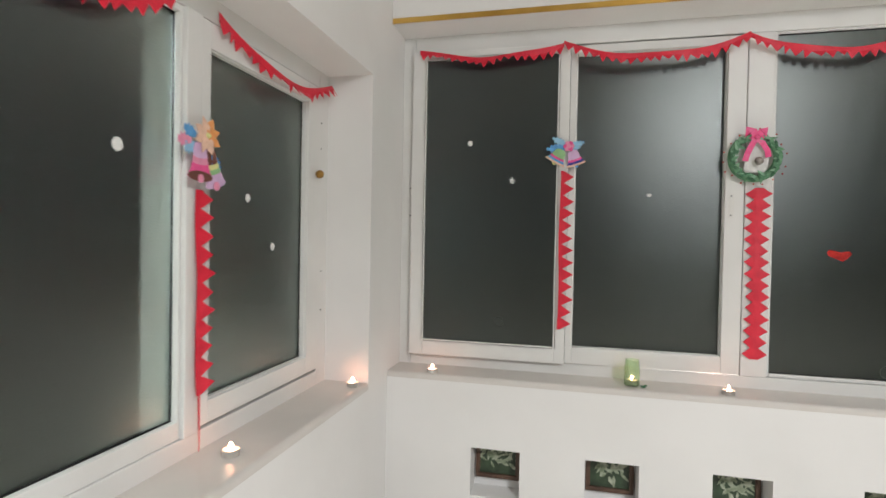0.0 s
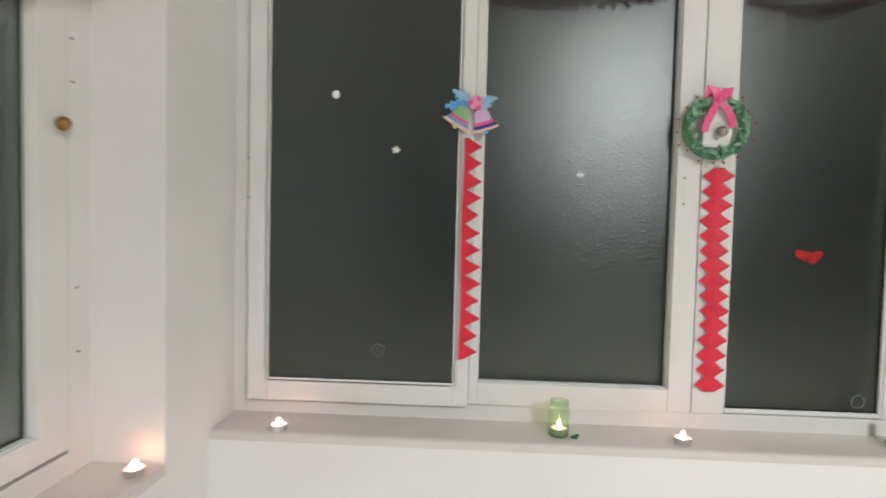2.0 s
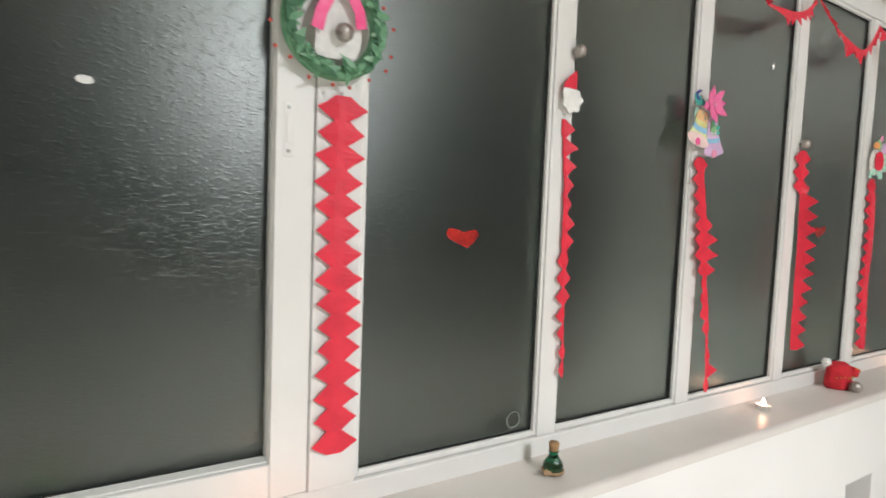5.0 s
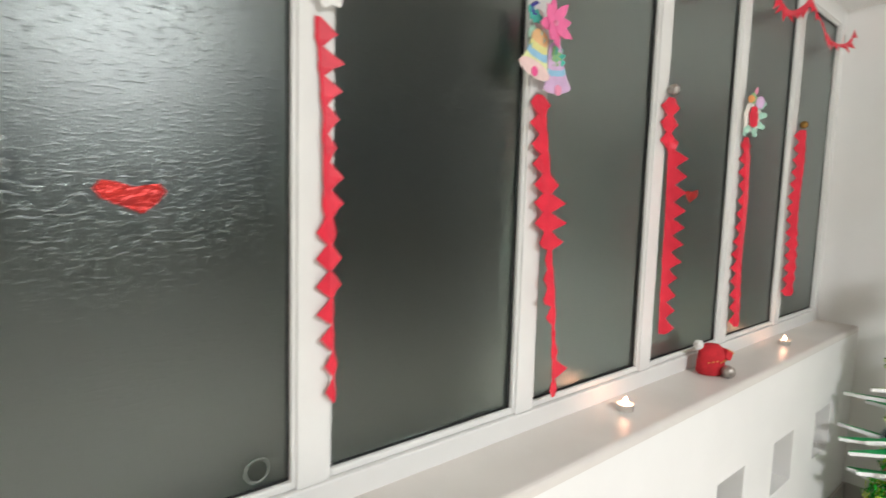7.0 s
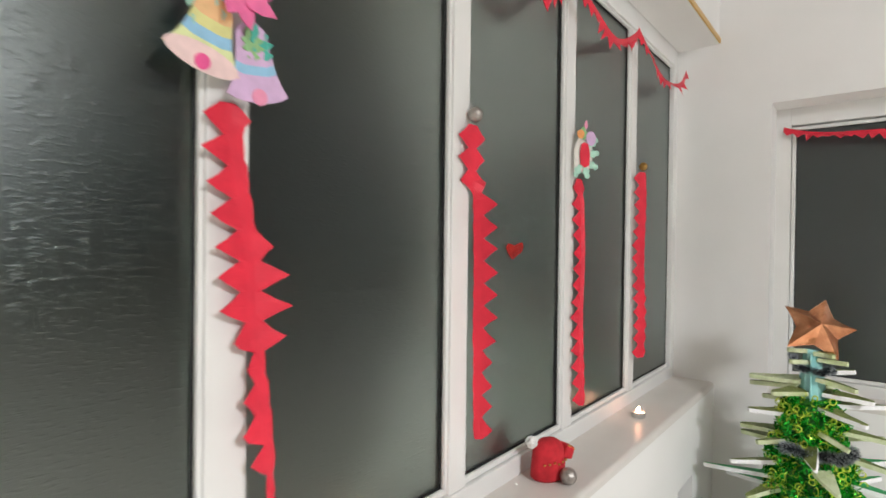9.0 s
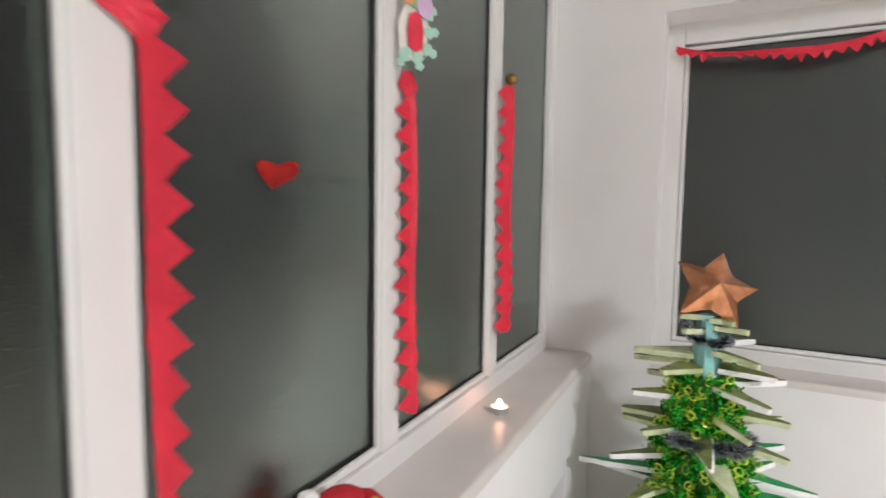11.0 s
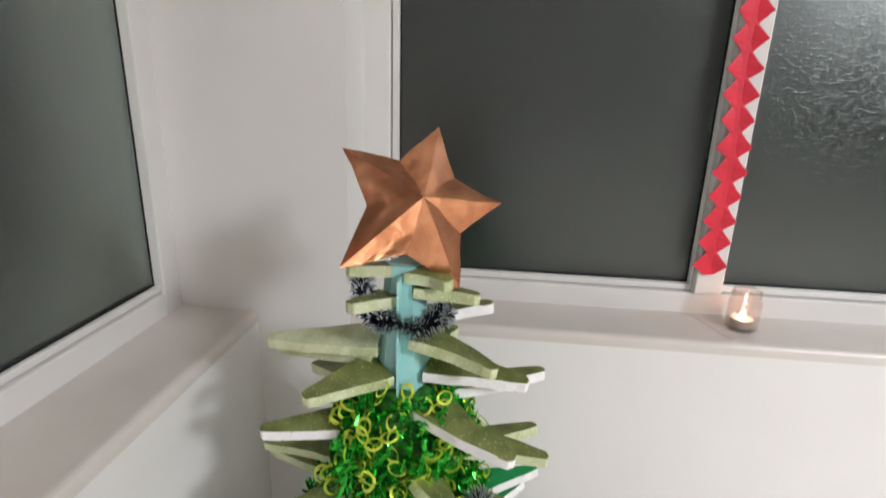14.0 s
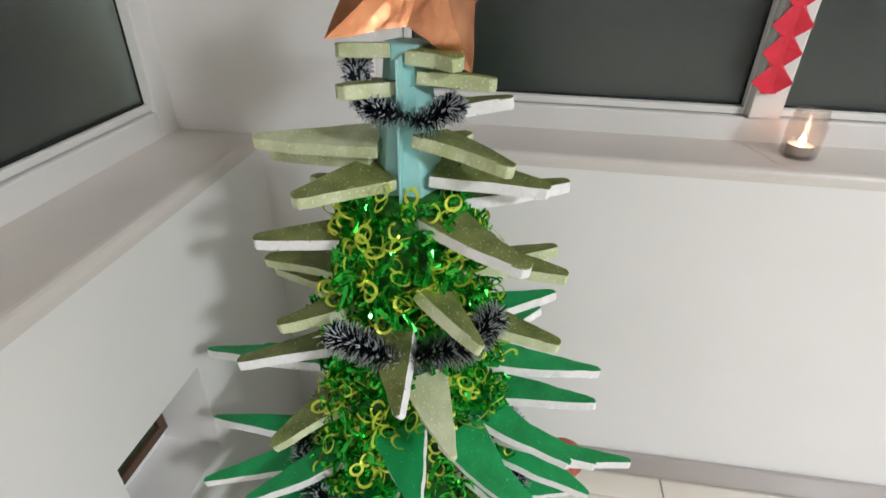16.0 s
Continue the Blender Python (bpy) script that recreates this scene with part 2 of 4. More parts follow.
def pane(parent, u0, u1, z0, z1, w):
    """A sheet of glass with a black rubber seal round it."""
    p = part("pane", box(bmesh.new(), (u0 - 0.006, -w, z0 - 0.006), (u1 + 0.006, -w + 0.006, z1 + 0.006)), FROSTED, parent, "dark frosted glass pane")
    bm = ring(u0 - 0.001, u1 + 0.001, z0 - 0.001, z1 + 0.001, (0.0035,) * 4, w + 0.0002, w + 0.003, 0)
    part("gasket", bm, GASKET, p, "thin black rubber seal")
    return p


def moved_cap(u, z):
    return lathe_cap(u, z, -0.0212)


def lathe_cap(u, z, w=-0.0222):
    bm = bmesh.new()
    bmesh.ops.create_cone(bm, cap_ends=True, segments=10, radius1=0.0032, radius2=0.0026, depth=0.001, matrix=pose(u, w, z, 90))
    return bm


# north window; u = x, w counted from the glass of the fixed lights
win = thing("window_1", "long white plastic window with frosted panes, dark at night", "window", pose(0, GLASS_N, 0), kind="structure")
TOP_N = HEAD_N - 0.001
part("frame", ring(WX - 0.005, EX + 0.005, SILL - 0.004, TOP_N + 0.006, (0.051, 0.049, 0.0445, 0.068), -0.045, 0.021), UPVC, win)
part("mullion", bar(bmesh.new(), 0.610, 0.690, SILL + 0.041, TOP_N - 0.063, -0.045, 0.0245), UPVC, win)
for x, half in ((0.633, 0.019), (0.674, 0.013)):
    part("rib", bar(bmesh.new(), x - half, x + half, SILL + 0.041, TOP_N - 0.063, 0.0163, 0.0195, 0.0015), UPVC, win)
EDGE = [0.702] + [1.097 + 0.465 * i for i in range(6)]
MUL = 0.064
for z in (1.485, 1.378):
    part("screw_cap", moved_cap(-0.586, z), GASKET, win, "small dark screw hole")
for i in range(6):
    a, b = (EDGE[0] if i == 0 else EDGE[i] + MUL), EDGE[i + 1]
    if i < 5:
        part("mullion", bar(bmesh.new(), b + 0.006, b + MUL - 0.006, SILL + 0.041, TOP_N - 0.063, -0.045, 0.0185), UPVC, win)
    part("bead", ring(a - 0.012, b + 0.012, 0.836, 2.014, (0.012,) * 4, 0.0035, 0.013, 0.003), UPVC, win)
    pane(win, a, b, 0.848, 2.002, 0)
# two sliding sashes
s = part("sash", ring(-0.574, 0.020, 0.837, 2.004, (0.054, 0.040, 0.059, 0.030), 0.021, 0.050), UPVC, win)
pane(s, -0.520, -0.020, 0.896, 1.974, 0.040)
part("bead", ring(-0.528, -0.012, 0.888, 1.982, (0.0105,) * 4, 0.0435, 0.050, 0.002), UPVC, s)
s = part("sash", ring(0.0205, 0.6085, 0.8360, 2.004, (0.0245, 0.0605, 0.059, 0.030), -0.022, 0.022), UPVC, win)
pane(s, 0.045, 0.548, 0.895, 1.974, -0.015)
part("bead", ring(0.037, 0.556, 0.887, 1.982, (0.0105,) * 4, -0.0115, 0.012, 0.002), UPVC, s)
part("rail", bar(bmesh.new(), 0.024, 0.606, SILL + 0.0412, SILL + 0.0440, 0.0215, 0.0245, 0.0008), ALU, win, "thin bright aluminium sliding rail")
plate_bm = bar(bmesh.new(), 0.560, 0.577, 1.378, 1.462, 0.0218, 0.0230, 0.0006)
bar(plate_bm, 0.564, 0.573, 1.400, 1.444, 0.0230, 0.0246, 0.0006)
catch = part("catch_plate", plate_bm, CATCH, s, "narrow pale catch plate of the sliding sash")
for z in (1.387, 1.454):
    part("screw", lathe_cap(0.568, z, -0.0235), SCREW, catch, "small grey screw head")

# west window; u = y
win = thing("window_2", "white plastic window with frosted panes in the west wall", "window", pose(GLASS_W, 0, 0, 0, 0, 90), kind="structure")
part("frame", ring(WEST[0] - 0.005, WEST[1] + 0.005, SILL - 0.004, HEAD_W + 0.005, (0.056, 0.068, 0.0495, 0.061), -0.045, 0.022), UPVC, win)
part("mullion", bar(bmesh.new(), 1.070, 1.120, SILL + 0.046, HEAD_W - 0.057, -0.045, 0.030), UPVC, win)
pane(win, 0.32, 1.062, 0.880, 1.760, 0).visible_shadow = False
part("outer_stile", bar(bmesh.new(), 1.022, 1.069, 0.842, 1.774, -0.044, -0.010), UPVC, win, "white sash stile showing blurred behind frosted glass")
part("bead", ring(0.302, 1.0695, 0.840, 1.775, (0.018, 0.0075, 0.040, 0.015), 0.0035, 0.019, 0.003), UPVC, win)
s = part("sash", ring(1.1205, 1.690, 0.850, 1.772, (0.030, 0.074, 0.053, 0.060), -0.02, 0.028), UPVC, win)
pane(s, 1.150, 1.616, 0.903, 1.712, 0)
part("bead", ring(1.142, 1.624, 0.895, 1.720, (0.0105,) * 4, 0.0035, 0.0200, 0.002), UPVC, s)

for u, z in ((1.711, 1.664), (1.713, 1.580), (1.722, 1.171), (1.724, 1.040)):
    part("screw_cap", lathe_cap(u, z), GASKET, win, "small dark screw hole")

# east window; u = -y
win = thing("window_3", "white plastic window with frosted panes in the east wall", "window", pose(GLASS_E, 0, 0, 0, 0, -90), kind="structure")
part("frame", ring(-EAST[1] - 0.005, -EAST[0] + 0.005, SILL - 0.004, HEAD_E + 0.005, (0.052, 0.056, 0.0445, 0.068), -0.045, 0.030), UPVC, win)
part("mullion", bar(bmesh.new(), -1.142, -1.092, SILL + 0.041, HEAD_E - 0.064, -0.045, 0.036), UPVC, win)
for a, b in ((-1.715, -1.147), (-1.087, -0.33)):
    pane(win, a, b, 0.848, 1.742, 0)
    part("bead", ring(a - 0.012, b + (0.0045 if b < -1 else 0.012), 0.836, 1.754, (0.012 if a < -1.5 else 0.0045, 0.0045 if b < -1 else 0.012, 0.012, 0.012), 0.0035, 0.018, 0.002), UPVC, win)


# ---- more materials ----
def paper(name, colour, rough=0.75):
    dark = tuple(c * 0.86 for c in colour)
    return varied(name, colour, dark, 60.0, rough=rough, bump=0.12, bump_scale=220, distance=0.0006)


def clear(name, colour, rough=0.05, ior=1.45):
    mat = material(name, colour, rough)
    b = mat.node_tree.nodes["Principled BSDF"]
    b.inputs["Transmission Weight"].default_value = 1.0
    b.inputs["IOR"].default_value = ior
    return mat


def thin_glass(name, tint):
    """Thin tinted glass: clear through, with a gloss that grows towards its rim."""
    mat = bpy.data.materials.new(name)
    mat.use_nodes = True
    t = mat.node_tree
    t.nodes.remove(t.nodes["Principled BSDF"])
    clear_part, gloss, rim, both = (t.nodes.new("ShaderNode" + k) for k in ("BsdfTransparent", "BsdfGlossy", "LayerWeight", "MixShader"))
    clear_part.inputs["Color"].default_value = (*tint, 1)
    gloss.inputs["Roughness"].default_value = 0.08
    rim.inputs["Blend"].default_value = 0.35
    steep, share = t.nodes.new("ShaderNodeMath"), t.nodes.new("ShaderNodeMath")
    steep.operation, steep.inputs[1].default_value = "POWER", 3.0
    share.operation, share.inputs[1].default_value, share.inputs[2].default_value = "MULTIPLY_ADD", 0.75, 0.05
    t.links.new(rim.outputs["Facing"], steep.inputs[0])
    t.links.new(steep.outputs["Value"], share.inputs[0])
    t.links.new(share.outputs["Value"], both.inputs["Fac"])
    t.links.new(clear_part.outputs["BSDF"], both.inputs[1])
    t.links.new(gloss.outputs["BSDF"], both.inputs[2])
    haze, milky = t.nodes.new("ShaderNodeBsdfDiffuse"), t.nodes.new("ShaderNodeMixShader")
    haze.inputs["Color"].default_value, milky.inputs["Fac"].default_value = (*tint, 1), 0.04
    t.links.new(both.outputs["Shader"], milky.inputs[1])
    t.links.new(haze.outputs["BSDF"], milky.inputs[2])
    t.links.new(milky.outputs["Shader"], t.nodes["Material Output"].inputs["Surface"])
    return mat


def glow(name, colour, strength):
    mat = material(name, colour, 0.5)
    b = mat.node_tree.nodes["Principled BSDF"]
    b.inputs["Emission Color"].default_value = (*colour, 1)
    b.inputs["Emission Strength"].default_value = strength
    return mat


RED = varied("red_paper", (0.74, 0.020, 0.050), (0.60, 0.014, 0.040), 24.0, rough=0.5, bump=0.12, bump_scale=90, distance=0.0015)
HEART_FOIL = varied("red_heart_foil", (0.58, 0.028, 0.020), (0.28, 0.012, 0.012), 45.0, rough=0.3, metal=0.45, bump=0.8, bump_scale=120, distance=0.003)
PINK = paper("pink_paper", (0.80, 0.10, 0.30))
ROSE = paper("rose_paper", (0.80, 0.30, 0.45))
LILAC = paper("lilac_paper", (0.66, 0.45, 0.68))
BLUE = paper("blue_paper", (0.12, 0.36, 0.68))
SKY = paper("sky_blue_paper", (0.30, 0.55, 0.75))
NAVY = paper("navy_paper", (0.05, 0.05, 0.30))
LEAF = paper("green_paper", (0.28, 0.50, 0.24))
MINT = paper("mint_paper", (0.40, 0.66, 0.54))
DARK_LEAF = paper("dark_green_paper", (0.02, 0.15, 0.06))
APRICOT = paper("apricot_paper", (0.82, 0.52, 0.26))
TEAL_PAPER = paper("turquoise_paper", (0.08, 0.45, 0.36))
YELLOW = paper("yellow_paper", (0.72, 0.70, 0.30))
ORANGE = paper("orange_paper", (0.80, 0.34, 0.12))
PEACH = paper("peach_paper", (0.82, 0.55, 0.42))
CREAM = paper("cream_paper", (0.80, 0.76, 0.70))
WHITE = paper("white_paper", (0.82, 0.82, 0.80))
LIME_PAPER = paper("pale_lime_paper", (0.72, 0.78, 0.40))
BLUSH = paper("blush_paper", (0.84, 0.62, 0.60))
FLOWER_PINK = paper("flower_pink_paper", (0.85, 0.17, 0.38))
BROWN = paper("brown_paper", (0.16, 0.06, 0.045))
RIBBON = varied("pink_ribbon", (0.88, 0.16, 0.36), (0.82, 0.08, 0.24), 50, rough=0.32)
WREATH_GREEN = varied("wreath_green", (0.085, 0.24, 0.12), (0.17, 0.36, 0.21), 60, rough=0.55)
WREATH_PALE = varied("wreath_pale_green", (0.20, 0.40, 0.25), (0.33, 0.52, 0.36), 50, rough=0.55)
WREATH_DEEP = varied("wreath_deep_green", (0.035, 0.12, 0.06), (0.07, 0.20, 0.10), 50, rough=0.55)
BERRY = material("dull_red_berry", (0.55, 0.09, 0.07), 0.5)
SILVER = varied("silver_foil", (0.42, 0.39, 0.36), (0.26, 0.23, 0.21), 120, rough=0.35, metal=0.7, bump=0.6, bump_scale=180)
BRONZE = varied("bronze_foil", (0.36, 0.20, 0.045), (0.20, 0.10, 0.02), 120, rough=0.4, metal=0.6, bump=0.6, bump_scale=180)
WAX = material("wax", (0.85, 0.80, 0.70), 0.4)
FLAME = glow("flame", (1.0, 0.46, 0.29), 90.0)
JAR_FLAME = glow("flame_in_jar", (1.0, 0.50, 0.32), 45.0)
WICK = material("wick", (0.02, 0.015, 0.01), 0.9)
JAR_GREEN = thin_glass("green_jar_glass", (0.86, 0.94, 0.82))
JAR_CLEAR = thin_glass("clear_jar_glass", (0.93, 0.91, 0.89))
CUP_EDGE = material("cloudy_plastic", (0.22, 0.24, 0.22), 0.3)
BOTTLE_GREEN = clear("dark_green_glass", (0.02, 0.22, 0.10), 0.08)
CORK = varied("cork", (0.42, 0.26, 0.13), (0.30, 0.17, 0.08), 140, rough=0.9, bump=0.4, bump_scale=200)
TWINE = varied("twine", (0.35, 0.24, 0.13), (0.24, 0.16, 0.09), 200, rough=0.9)
FELT = varied("red_felt", (0.55, 0.018, 0.03), (0.42, 0.012, 0.02), 70, rough=0.9, bump=0.5, bump_scale=300)
FLUFF = varied("white_fluff", (0.82, 0.82, 0.80), (0.66, 0.66, 0.64), 80, rough=1.0, bump=0.8, bump_scale=150)
WOOD = varied("dark_wood", (0.065, 0.034, 0.022), (0.115, 0.062, 0.040), 30, rough=0.4)
PRINT = varied("dark_green_print", (0.020, 0.035, 0.020), (0.055, 0.095, 0.050), 25, rough=0.3)
PRINT_LEAF = varied("pale_leaf_print", (0.50, 0.53, 0.42), (0.10, 0.15, 0.07), 38, rough=0.3)
COPPER = varied("copper_foil_paper", (0.82, 0.38, 0.20), (0.50, 0.19, 0.085), 26, rough=0.27, metal=0.8, bump=0.75, bump_scale=34, distance=0.004)
TEAL_CARD = varied("teal_card", (0.38, 0.72, 0.70), (0.33, 0.65, 0.65), 30, rough=0.6)
FOAM = varied("white_foam", (0.88, 0.88, 0.88), (0.80, 0.80, 0.80), 160, rough=0.7, bump=0.3, bump_scale=260)


def glitter(name, colour, other, speck, amount):
    """Brushed paint with fine glitter grains on it."""
    mat = varied(name, colour, other, 30, rough=0.55, bump=0.5, bump_scale=320, distance=0.001)
    t = mat.node_tree
    b = t.nodes["Principled BSDF"]
    old = b.inputs["Base Color"].links[0].from_socket
    co = t.nodes.new("ShaderNodeTexCoord")
    v = t.nodes.new("ShaderNodeTexNoise")
    v.inputs["Scale"].default_value, v.inputs["Detail"].default_value = 430, 1.0
    r = t.nodes.new("ShaderNodeValToRGB")
    r.color_ramp.elements[0].position, r.color_ramp.elements[1].position = amount, amount + 0.04
    mix = t.nodes.new("ShaderNodeMixRGB")
    mix.inputs["Color2"].default_value = (*speck, 1)
    t.links.new(co.outputs["Object"], v.inputs["Vector"])
    t.links.new(v.outputs["Fac"], r.inputs["Fac"])
    t.links.new(r.outputs["Color"], mix.inputs["Fac"])
    t.links.new(old, mix.inputs["Color1"])
    t.links.new(mix.outputs["Color"], b.inputs["Base Color"])
    return mat


OLIVE = glitter("olive_glitter", (0.11, 0.145, 0.032), (0.25, 0.29, 0.09), (0.66, 0.66, 0.48), 0.68)
OLIVE_PALE = glitter("pale_olive_glitter", (0.64, 0.70, 0.47), (0.42, 0.49, 0.23), (0.85, 0.85, 0.72), 0.66)
DEEP_GREEN = glitter("deep_green_paint", (0.003, 0.25, 0.060), (0.008, 0.36, 0.105), (0.10, 0.58, 0.30), 0.70)
TINSEL_GREEN = material("green_foil", (0.03, 0.46, 0.04), 0.15, 0.75)
TINSEL_LIME = material("lime_foil", (0.72, 0.86, 0.10), 0.2, 0.4)
# near-black green: the shade deep between foil pieces, as a colour
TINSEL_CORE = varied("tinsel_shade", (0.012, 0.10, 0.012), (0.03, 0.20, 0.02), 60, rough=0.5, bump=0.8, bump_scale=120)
TINSEL_DARK = material("dark_tinsel", (0.012, 0.016, 0.030), 0.35, 0.4)
TINSEL_WHITE = material("frosted_tinsel", (0.50, 0.54, 0.57), 0.5)
TERRACOTTA = glitter("terracotta_glitter", (0.42, 0.09, 0.05), (0.34, 0.06, 0.035), (0.7, 0.3, 0.2), 0.64)


# ---- shape helpers for things; local u right, v up, w towards the room (x, z, -y) ----
def plate(points, w0=0.0, thick=0.0012, bend=0.0):
    """A flat piece cut from card: outline points (u, v)."""
    bm = bmesh.new()
    us = [p[0] for p in points]
    mid, half = (max(us) + min(us)) / 2, max(1e-6, (max(us) - min(us)) / 2)
    lift = lambda u: bend * ((u - mid) / half) ** 2
    back = [bm.verts.new((u, -w0 - lift(u), v)) for u, v in points]
    face = bm.faces.new(back)
    more = bmesh.ops.extrude_face_region(bm, geom=[face])
    for g in more["geom"]:
        if isinstance(g, bmesh.types.BMVert):
            g.co.y -= thick
    bmesh.ops.triangulate(bm, faces=[f for f in bm.faces if len(f.verts) > 4])
    return bm


def circle(u, v, r, n=14, squash=1.0):
    return [(u + r * math.cos(math.tau * i / n), v + r * squash * math.sin(math.tau * i / n)) for i in range(n)]


def turned(points, at, degrees, size=1.0):
    c, s = math.cos(radians(degrees)), math.sin(radians(degrees))
    return [(at[0] + size * (u * c - v * s), at[1] + size * (u * s + v * c)) for u, v in points]


def holly(length, width, spikes=4):
    """Outline of a spiky leaf from (0, 0) along +u."""
    top = []
    for i in range(spikes):
        a = i / spikes
        w = width * math.sin(math.pi * (a + 0.12)) ** 0.7
        top += [(length * (a + 0.02), w * 0.55), (length * (a + 0.16), w)]
    return top + [(length, 0)] + [(u, -v) for u, v in reversed(top)]


def petal(length, width):
    return [(0, -0.12 * width), (0.35 * length, -0.5 * width), (0.7 * length, -0.36 * width), (length, 0), (0.7 * length, 0.36 * width), (0.35 * length, 0.5 * width), (0, 0.12 * width)]


def bell_slice(v0, v1, height, wide):
    """Part of a bell's outline between the shares v0 and v1 of its height, from the crown down."""
    def half(v):
        return wide * (0.20 + 0.62 * min(1, v / 0.16) ** 0.5 * 0.45 + 0.12 * v + 0.40 * v ** 3.2) * 0.72
    steps = [v0 + (v1 - v0) * i / 6 for i in range(7)]
    bow = lambda v, u: -0.05 * height * (1 - (u / wide) ** 2) if v > 0.2 else 0
    side = [(half(v), -v * height) for v in steps]
    low = [(half(v1) * k, -v1 * height + bow(v1, half(v1) * k)) for k in (0.6, 0.2, -0.2, -0.6)]
    high = [(half(v0) * k, -v0 * height + bow(v0, half(v0) * k)) for k in (-0.6, -0.2, 0.2, 0.6)]
    return side + low + [(-u, v) for u, v in reversed(side)] + high


def bell(parent, at, height, wide, lean, bands, clapper, w0, mouth=None, open_by=0.30):
    for i, (a, b, mat) in enumerate(bands):
        part("bell" if i == 0 else "stripe", plate(turned(bell_slice(a, b, height, wide), at, lean), w0 + 0.0002 * i, 0.0012), mat, parent)
    if mouth:
        part("mouth", plate(turned(circle(0, -height * 0.97, wide * 0.70, 18, open_by), at, lean), w0 + 0.0014, 0.0008), mouth, parent)
    tip = turned([(0, -height * (1.03 if mouth else 1.08))], at, lean)[0]
    part("clapper", plate(circle(*tip, height * 0.12), w0 + (0.0024 if mouth else -0.0006), 0.001), clapper, parent)


def ball_mesh(r, rough=0.0, seed=0, sub=3):
    bm = bmesh.new()
    bmesh.ops.create_icosphere(bm, subdivisions=sub, radius=r)
    for v in bm.verts:
        v.co *= 1 + rough * noise.noise(v.co * (3.0 / r) + Vector((seed, 0, 0)))
    return bm


def lathe(profile, n=24, capped=True):
    """Turns (r, z) points round the z axis."""
    bm = bmesh.new()
    rings = [[bm.verts.new((r * math.cos(math.tau * i / n), r * math.sin(math.tau * i / n), z)) for i in range(n)] for r, z in profile]
    for a, b in zip(rings, rings[1:]):
        for i in range(n):
            bm.faces.new((a[i], a[(i + 1) % n], b[(i + 1) % n], b[i]))
    if capped and profile[0][0] > 0:
        bm.faces.new(list(reversed(rings[0])))
    if capped and profile[-1][0] > 0:
        bm.faces.new(rings[-1])
    bmesh.ops.remove_doubles(bm, verts=bm.verts, dist=1e-6)
    return bm


def moved(bm, m):
    bmesh.ops.transform(bm, matrix=m, verts=bm.verts)
    return bm


def on_north(x, z, w=0.0):
    return pose(x, FACE_N - w, z)


def on_east(y, z, w=0.0):
    return pose(FACE_E - w, y, z, 0, 0, -90)


def on_west(y, z, w=0.0):
    return pose(FACE_W + w, y, z, 0, 0, 90)


FACE_N, FACE_E, FACE_W = GLASS_N - 0.0205, GLASS_E - 0.038, GLASS_W + 0.033


# ---- pictures in the niches ----
def niche_picture(x0, x1, seed):
    rnd = random.Random(seed)
    w, h = x1 - x0 - 0.012, NZ1 - NZ0 - 0.030
    ob = thing("framed_picture", "dark wooden frame with leafy green print in a niche", "picture", pose((x0 + x1) / 2, NY + 0.094, NZ0 + 0.034, -3), "pictures in the niches")
    b = 0.016
    bm = bmesh.new()
    for lo, hi in (((-w / 2, -0.014, 0), (w / 2, 0, b)), ((-w / 2, -0.014, h - b), (w / 2, 0, h)), ((-w / 2, -0.014, b), (-w / 2 + b, 0, h - b)), ((w / 2 - b, -0.014, b), (w / 2, 0, h - b))):
        box(bm, lo, hi, 0.002)
    part("frame", bm, WOOD, ob)
    part("print", boxed((-w / 2 + b, -0.006, b), (w / 2 - b, -0.001, h - b)), PRINT, ob)
    for i in range(30):
        c = (rnd.uniform(-w / 2 + 0.035, w / 2 - 0.035), rnd.uniform(0.05, h - 0.035))
        part("printed_leaf", plate(turned(petal(rnd.uniform(0.022, 0.046), rnd.uniform(0.007, 0.015)), c, rnd.uniform(0, 360)), 0.0062 + 0.0001 * i, 0.0002), PRINT_LEAF, ob)


for k, (a, b) in enumerate(NICHES):
    niche_picture(a, b, 40 + k)


